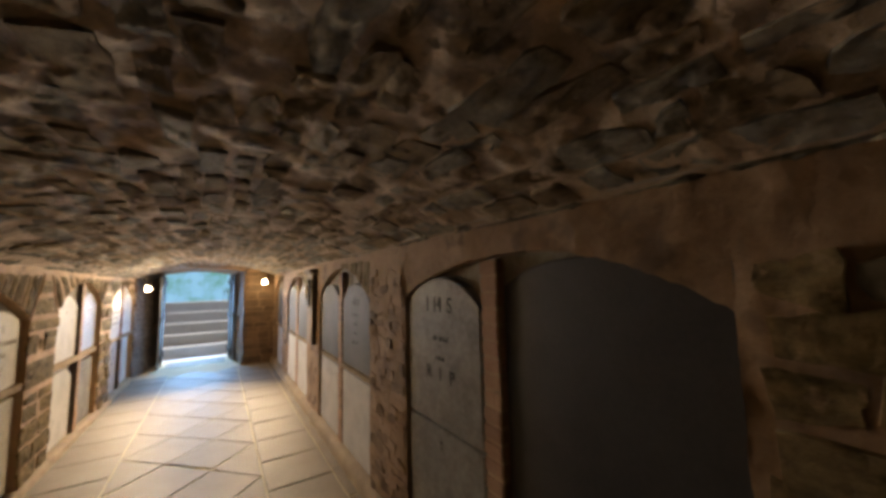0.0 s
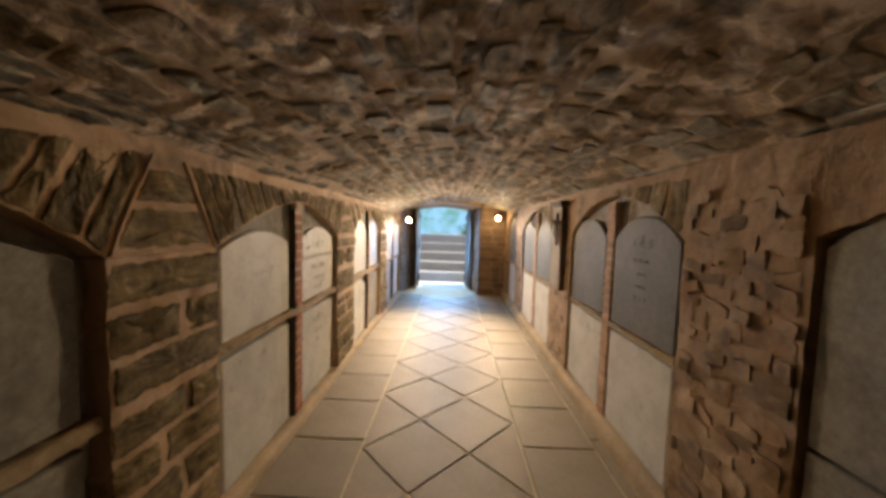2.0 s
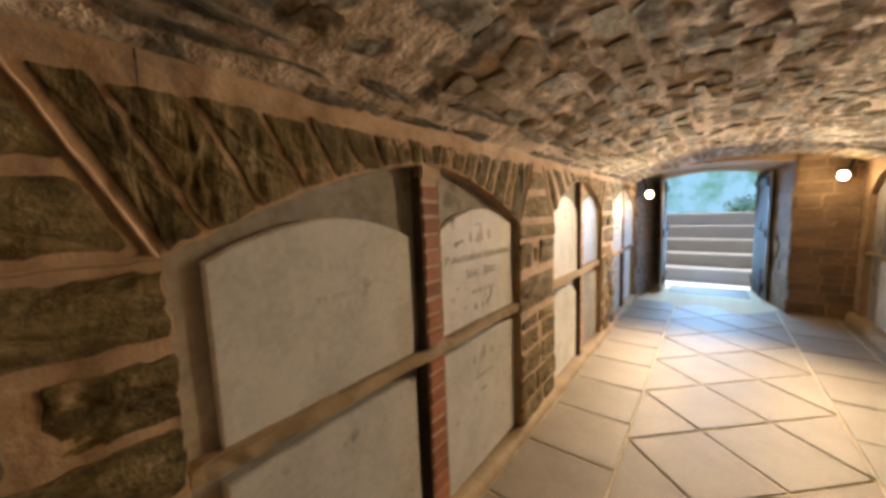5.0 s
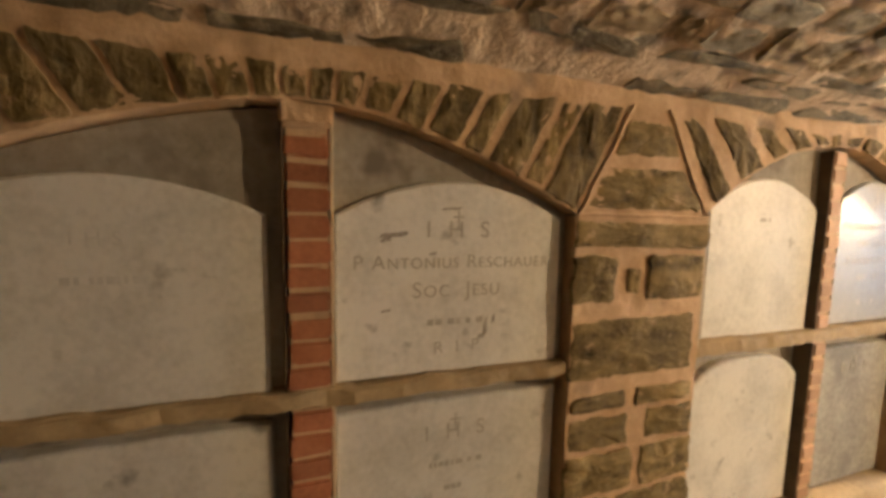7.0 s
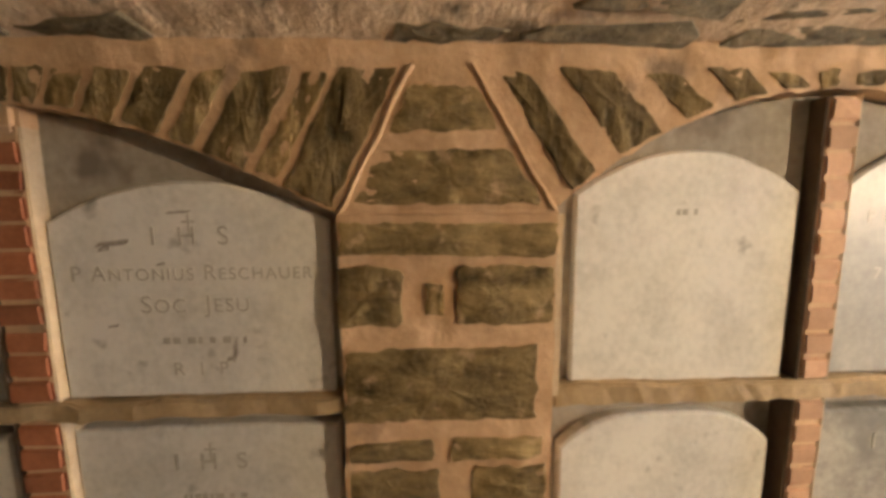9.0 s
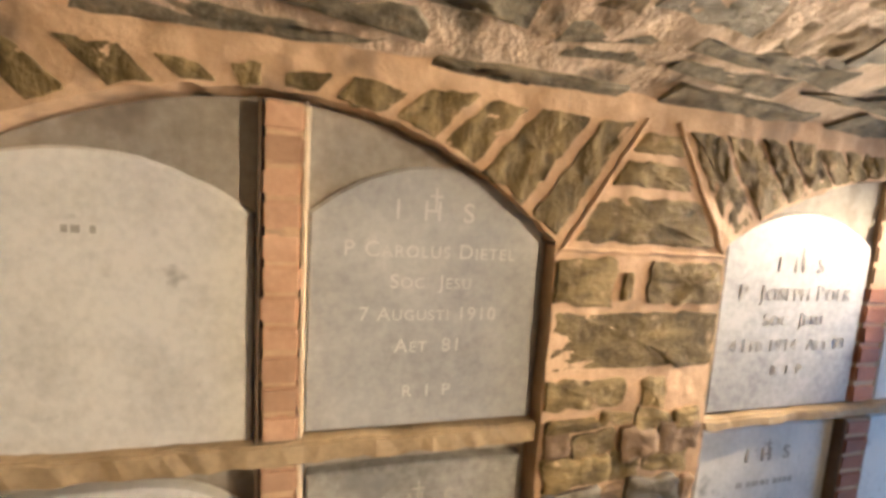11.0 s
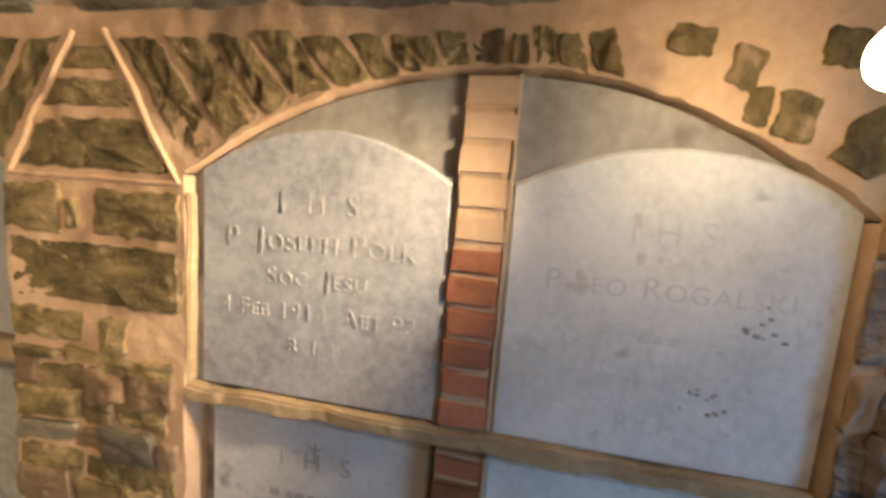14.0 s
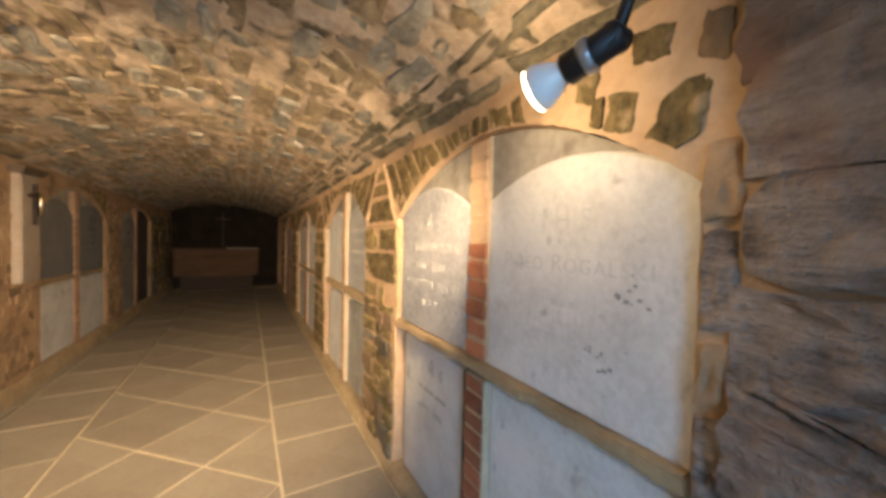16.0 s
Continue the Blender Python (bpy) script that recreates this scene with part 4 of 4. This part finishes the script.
slab(-1, BACK_R, 6.55, 7.1, 0.82, 1.50, 0.12, 0.04, SLAB_SHINE, "polished grey burial slab with a round arched head", 2.4)
slab(-1, BACK_R, 6.55, 7.1, 0.12, 0.76, 0.006, 0.04, SLAB, "pale lower burial slab beside the kerb")
ledge(BACK_R, -1, 6.505, 7.495, 0.775, 0.812, 0.05, LEDGE, "thin rough ledge between slabs")


# ---- lamps ----
def flood_lamp(eye, aim, anchor, label):
    """A reflector lamp in a black holder on a jointed arm."""
    eye, aim = Vector(eye), Vector(aim)
    d = (aim - eye).normalized()
    turn = d.to_track_quat("Z", "Y").to_matrix().to_4x4()
    m = Matrix.Translation(eye) @ turn
    root = new("flood_lamp")
    root.matrix_world = m
    tagged(root, label, "lamp", group="flood lamps beside the door")

    def lathe(name, rings, mat, lab=""):
        bm = bmesh.new()
        loops = [[bm.verts.new((r * math.cos(2 * math.pi * k / 28), r * math.sin(2 * math.pi * k / 28), z)) for k in range(28)] for r, z in rings]
        for a, b in zip(loops, loops[1:]):
            for k in range(28):
                bm.faces.new((a[k], a[(k + 1) % 28], b[(k + 1) % 28], b[k]))
        bm.faces.new(loops[0])
        bm.faces.new(loops[-1])
        for f in bm.faces:
            f.smooth = len(f.verts) == 4
        return part(name, bm, mat, root, lab)
    lathe("reflector", [(0.018, -0.040), (0.022, -0.034), (0.036, -0.008), (0.043, 0.010), (0.043, 0.018)], SHADE, "white glass reflector bulb")
    lathe("lens", [(0.042, 0.0185), (0.040, 0.025), (0.027, 0.030), (0.009, 0.032)], GLOW, "glowing lamp lens")
    lathe("holder", [(0.016, -0.14), (0.025, -0.135), (0.027, -0.075), (0.029, -0.042), (0.021, -0.036)], IRON, "black lamp holder")
    lathe("collar", [(0.0285, -0.090), (0.0315, -0.087), (0.0315, -0.074), (0.0295, -0.071)], STEEL, "grey metal collar")
    inv = m.inverted()
    tail = m @ Vector((0, 0, -0.125))
    anchor = Vector(anchor)
    arm = rod([inv @ tail, inv @ tail.lerp(anchor, 0.5), inv @ anchor], 0.011)
    part("arm", arm, IRON, root)
    knuckle = rod([inv @ (tail + Vector((-0.02, 0, 0))), inv @ (tail + Vector((0.02, 0, 0)))], 0.02, 12)
    part("knuckle", knuckle, IRON, root)
    plate = rod([inv @ anchor, inv @ (anchor + Vector((0, 0, 0.012)))], 0.045, 20)
    part("mounting_plate", plate, IRON, root)


flood_lamp(*LAMPS[0], (-0.98, 7.60, 1.772), "lit flood lamp on a black holder under the vault")
flood_lamp(*LAMPS[1], (1.0, 7.60, 1.80), "lit flood lamp on a black holder under the vault")
line = [(XR - 0.035 - 0.012 * math.sin(i * 0.8), 7.45 - 0.35 * i, TOP_R + 0.012 - 0.006 * math.sin(i * 1.9)) for i in range(26)]
tagged(part("cable", rod(line, 0.0045, 6), CABLE), "thin pale cable fixed along the top of the wall", "cable")


# ---- crucifix and its panel on the right pier ----
panel = part("backing", block((XR - 0.055, 3.945, 0.84), (XR + 0.01, 4.20, 1.66), 0.008, 0.004, 8), PANEL)
panel.name = "pilaster"
tagged(panel, "tall pale rendered panel standing out from the stone pier", "pilaster")
# This side faces away from the lamps; its shade is in the colour.
part("dark_return", block((XR - 0.046, 3.934, 0.845), (XR + 0.01, 3.944, 1.65), 0.003), SHADE_BROWN, panel, "panel side with its shade put into the colour")
cap = part("hood", block((XR - 0.085, 3.90, 1.662), (XR + 0.01, 4.25, 1.715), 0.01, 0.006, 6), SHADE_BROWN, panel, "dark brown hood stone")
part("hood_lip", block((XR - 0.095, 3.905, 1.69), (XR - 0.083, 4.245, 1.712), 0.004, 0.002, 4), SHADE_BROWN, cap)
cx, cy, cz = XR - 0.079, 4.045, 1.43
root = part("upright", block((cx, cy - 0.017, cz - 0.15), (cx + 0.022, cy + 0.017, cz + 0.17), 0.003), DARKWOOD)
root.name = "crucifix"
tagged(root, "dark wooden crucifix with a plain metal figure on a pale panel", "crucifix")
part("crossbar", block((cx - 0.001, cy - 0.085, cz + 0.06), (cx + 0.021, cy + 0.085, cz + 0.09), 0.003), DARKWOOD, root)
part("figure", rod([(cx - 0.012, cy, cz - 0.07), (cx - 0.018, cy, cz), (cx - 0.014, cy, cz + 0.06), (cx - 0.018, cy, cz + 0.10)], [0.008, 0.013, 0.018, 0.011], 10), BRASS, root, "plain metal figure")


# ---- altar ----
AY = -1.02
root = new("altar")
root.location = (0.1, AY - 0.25, 0)
bpy.context.view_layer.update()


def altar_part(name, a, b, mat, bevel=0.006, label=""):
    ob = part(name, block(a, b, bevel), mat, root, label)
    ob.matrix_parent_inverse = root.matrix_world.inverted()
    return ob


altar_part("body", (-0.62, AY - 0.45, 0.34), (0.95, AY, 0.90), ALTAR_WOOD)
altar_part("plinth", (-0.50, AY - 0.42, 0.0), (0.83, AY - 0.09, 0.34), DARKWOOD)
altar_part("top", (-0.66, AY - 0.48, 0.90), (0.99, AY + 0.03, 0.94), ALTAR_WOOD)
for x in (-0.60, -0.10, 0.40, 0.88):
    altar_part("stile", (x, AY - 0.01, 0.36), (x + 0.05, AY + 0.012, 0.89), ALTAR_WOOD, 0.004)
tagged(root, "brown wooden altar in the dark end of the crypt", "altar")
tagged(part("altar_cloth", block((-0.61, AY - 0.40, 0.941), (-0.01, AY + 0.034, 0.953), 0.003, 0.001, 6), LINEN), "folded pale linen cloth lying on the altar", "cloth")
root = part("altar_cross", block((0.067, AY - 0.30, 0.97), (0.102, AY - 0.27, 1.76), 0.004), DARKWOOD)
tagged(root, "dark standing cross with polished brass boss on the altar", "cross")
part("crossbar", block((-0.07, AY - 0.298, 1.585), (0.24, AY - 0.272, 1.62), 0.004), DARKWOOD, root)
part("foot", block((0.01, AY - 0.33, 0.94), (0.16, AY - 0.24, 0.972), 0.006), DARKWOOD, root)
part("boss", rod([(0.0845, AY - 0.268, 1.60), (0.0845, AY - 0.255, 1.60), (0.0845, AY - 0.245, 1.60)], [0.032, 0.028, 0.012], 16), BRASS, root, "polished brass boss")


# ---- door leaves ----
def door_leaf(name, foot, hinge, n, label):
    """A boarded leaf that stands open from its hinge to the free edge at foot."""
    (xa, ya), (xb, yb) = foot, hinge
    d = Vector((xb - xa, yb - ya, 0)).normalized()
    nx = Vector((d.y, -d.x, 0)) * n
    m = Matrix(((d.x, nx.x, 0, xb), (d.y, nx.y, 0, yb), (0, 0, 1, 0.02), (0, 0, 0, 1)))
    root = new(name)
    root.matrix_world = m
    tagged(root, label, "door", kind="structure")
    wide, tall, boards = 0.70, 1.74, 5
    for k in range(boards):
        a = -wide + wide * k / boards
        part("board", block((a + 0.002, -0.012, 0.0), (a + wide / boards - 0.002, 0.012, tall - 0.004), 0.003), WOOD, root)
    for z in (0.12, 0.85, 1.56):
        part("rail", block((-wide + 0.03, 0.0125, z), (-0.03, 0.035, z + 0.11), 0.004), WOOD, root)
    part("edge_strip", block((-wide - 0.012, -0.016, 0.0), (-wide - 0.001, 0.016, tall), 0.002), STEEL, root, "galvanised steel edge strip")
    part("bolt", rod([(-wide + 0.05, 0.045, 0.03), (-wide + 0.05, 0.045, 0.42)], 0.009), IRON, root, "black drop bolt")
    part("bolt_plate", block((-wide + 0.02, 0.0355, 0.10), (-wide + 0.08, 0.040, 0.20), 0.001), IRON, root)
    part("handle", rod([(-wide + 0.05, 0.036, 0.95), (-wide + 0.05, 0.07, 0.96), (-wide + 0.05, 0.07, 1.08), (-wide + 0.05, 0.036, 1.09)], 0.008), IRON, root, "black pull handle")
    for z in (0.20, 1.60):
        part("hinge", block((-0.30, 0.036, z), (-0.005, 0.042, z + 0.04), 0.001), IRON, root, "black strap hinge")


door_leaf("door_1", (-0.785, 8.25), (-0.800, 8.95), 1, "open weathered board door leaf standing open by the stone")
door_leaf("door_2", (0.425, 8.25), (0.350, 8.95), -1, "open weathered board door leaf standing open by the stone")
for k, x in enumerate((-0.842, 0.342)):
    tagged(part("door_frame", block((x, DOOR_Y - 0.02, 0.0), (x + 0.04, DOOR_Y + 0.06, DOOR_Z - 0.02), 0.004), LIME), "pale door frame post", "door frame", kind="structure")


# ---- outside: landing, steps, bank and shrubs ----
# Paler than the risers: daylight from above is put into the tread colour.
OUT = surface("sunlit_paving", (0.66, 0.66, 0.65), (0.80, 0.80, 0.79), 2.0, bump=0.15, fine=30.0)
tagged(part("pavement", block((-1.6, DOOR_Y - 0.01, -0.15), (1.2, DOOR_Y + 0.42, -0.004), 0.004), OUT), "pale stone landing outside the door", "paving", kind="structure")
TREAD, RISE, S0 = 0.28, 0.235, DOOR_Y + 0.40
for k in range(5):
    root = part("riser_block", block((-1.55, S0 + TREAD * k, -0.1), (1.15, S0 + TREAD * (k + 1) + 0.03, RISE * (k + 1) - 0.03), 0.004), STEP)
    root.name = "step"
    tagged(root, "grey stone outdoor step with a nosing coloured pale for daylight", "step", group="steps up from the door")
    part("tread", block((-1.56, S0 + TREAD * k - 0.02, RISE * (k + 1) - 0.03), (1.16, S0 + TREAD * (k + 1) + 0.02, RISE * (k + 1)), 0.006), OUT, root, "tread coloured pale for daylight")
for x in (-2.0, 1.15):
    tagged(part("wall_areaway", block((x, DOOR_Y + 0.02, -0.1), (x + 0.42, S0 + TREAD * 5 + 0.2, 1.16), 0.02, 0.01, 6), BLUESTONE), "low stone wall beside the outdoor steps", "wall", kind="structure")
verts, faces = [], []
for i in range(41):
    for j in range(41):
        y = S0 + TREAD * 5 - 0.05 + (i / 40) ** 2 * 150
        x = (j - 20) / 20 * (3 + (i / 40) ** 2 * 160)
        verts.append((x, y, RISE * 5 - 0.01 - 0.06 * min(y - 10.7, 40) + 0.3 * noise.noise((x * 0.1, y * 0.1, 0)) * min(1, max(0, y - 14) / 10)))
for i in range(40):
    for j in range(40):
        faces.append((i * 41 + j, i * 41 + j + 1, i * 41 + j + 42, i * 41 + j + 41))
tagged(link_mesh("ground", verts, faces, EARTH), "dry grassy ground above the steps", "ground", kind="structure")


# Emissive backdrop: the bright outdoor haze is painted in its glow.
def haze_glow_build(node, link, p):
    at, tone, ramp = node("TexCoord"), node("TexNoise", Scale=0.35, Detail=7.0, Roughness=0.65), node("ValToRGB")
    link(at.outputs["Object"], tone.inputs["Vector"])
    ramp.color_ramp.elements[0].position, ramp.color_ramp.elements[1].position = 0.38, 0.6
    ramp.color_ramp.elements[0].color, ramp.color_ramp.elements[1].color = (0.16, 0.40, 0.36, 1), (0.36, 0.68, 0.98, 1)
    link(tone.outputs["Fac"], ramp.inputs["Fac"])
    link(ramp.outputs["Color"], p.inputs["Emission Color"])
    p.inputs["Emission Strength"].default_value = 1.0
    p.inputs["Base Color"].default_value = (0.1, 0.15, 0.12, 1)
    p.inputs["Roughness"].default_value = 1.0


far = []
for k in range(49):
    a = math.pi * (0.5 + (k - 24) / 60)
    far += [(70 * math.cos(a), 70 * math.sin(a), -6), (70 * math.cos(a), 70 * math.sin(a), 12 + 2.5 * noise.noise((k * 0.4, 0, 0)))]
tagged(link_mesh("backdrop", far, [(2 * k, 2 * k + 1, 2 * k + 3, 2 * k + 2) for k in range(48)], material("painted_haze_glow", haze_glow_build)), "glowing backdrop painted as hazy blue-green distance beyond the steps", "backdrop", kind="structure")


def shrub(x, y, z, wide, tall, count, label):
    root = new("shrub")
    root.location = (x, y, z)
    tagged(root, label, "shrub", group="shrubs above the steps")
    for k in range(6):
        a = k * 1.05 + x
        tip = Vector((math.cos(a) * wide * 0.45, math.sin(a) * wide * 0.45, tall * rng.uniform(0.55, 0.85)))
        part("limb", rod([(0.05 * math.cos(a), 0.05 * math.sin(a), -0.05), tip * 0.5 + Vector((0, 0, 0.1)), tip], [0.035, 0.022, 0.008], 6), BARK, root)
    v, f = [], []
    while len(f) < count:
        p = Vector((rng.uniform(-1, 1), rng.uniform(-1, 1), rng.uniform(0, 1)))
        r = math.hypot(p.x, p.y)
        edge = 0.95 + 0.5 * noise.noise((p.x * 2 + x, p.y * 2 + y, p.z * 3))
        if r > edge * math.sqrt(max(0.02, 1 - (p.z - 0.4) ** 2 * 2)) or noise.noise((p.x * 4, p.y * 4 + x, p.z * 5)) < -0.1:
            continue
        c = Vector((p.x * wide / 2, p.y * wide / 2, 0.12 + p.z * tall))
        q = Euler((rng.uniform(0, 6), rng.uniform(0, 6), rng.uniform(0, 6))).to_matrix()
        s = rng.uniform(0.035, 0.075)
        b = len(v)
        v += [c + q @ Vector(w) * s for w in ((-1, 0, 0), (0, -0.42, 0.08), (1.1, 0, 0), (0, 0.42, 0.08))]
        f += [(b, b + 1, b + 2, b + 3)]
    link_mesh("crown", v, f, LEAF, root, "loose green foliage", smooth=False)


shrub(-2.6, 17.6, 0.72, 1.6, 0.8, 1000, "low green shrub above the steps")
shrub(1.5, 24.5, 0.25, 2.4, 1.3, 1300, "low green shrub above the steps")
shrub(2.6, 19.5, 0.55, 3.0, 2.0, 1500, "loose green shrub above the steps")
shrub(-3.6, 20.0, 0.55, 3.4, 2.2, 1500, "loose green shrub above the steps")
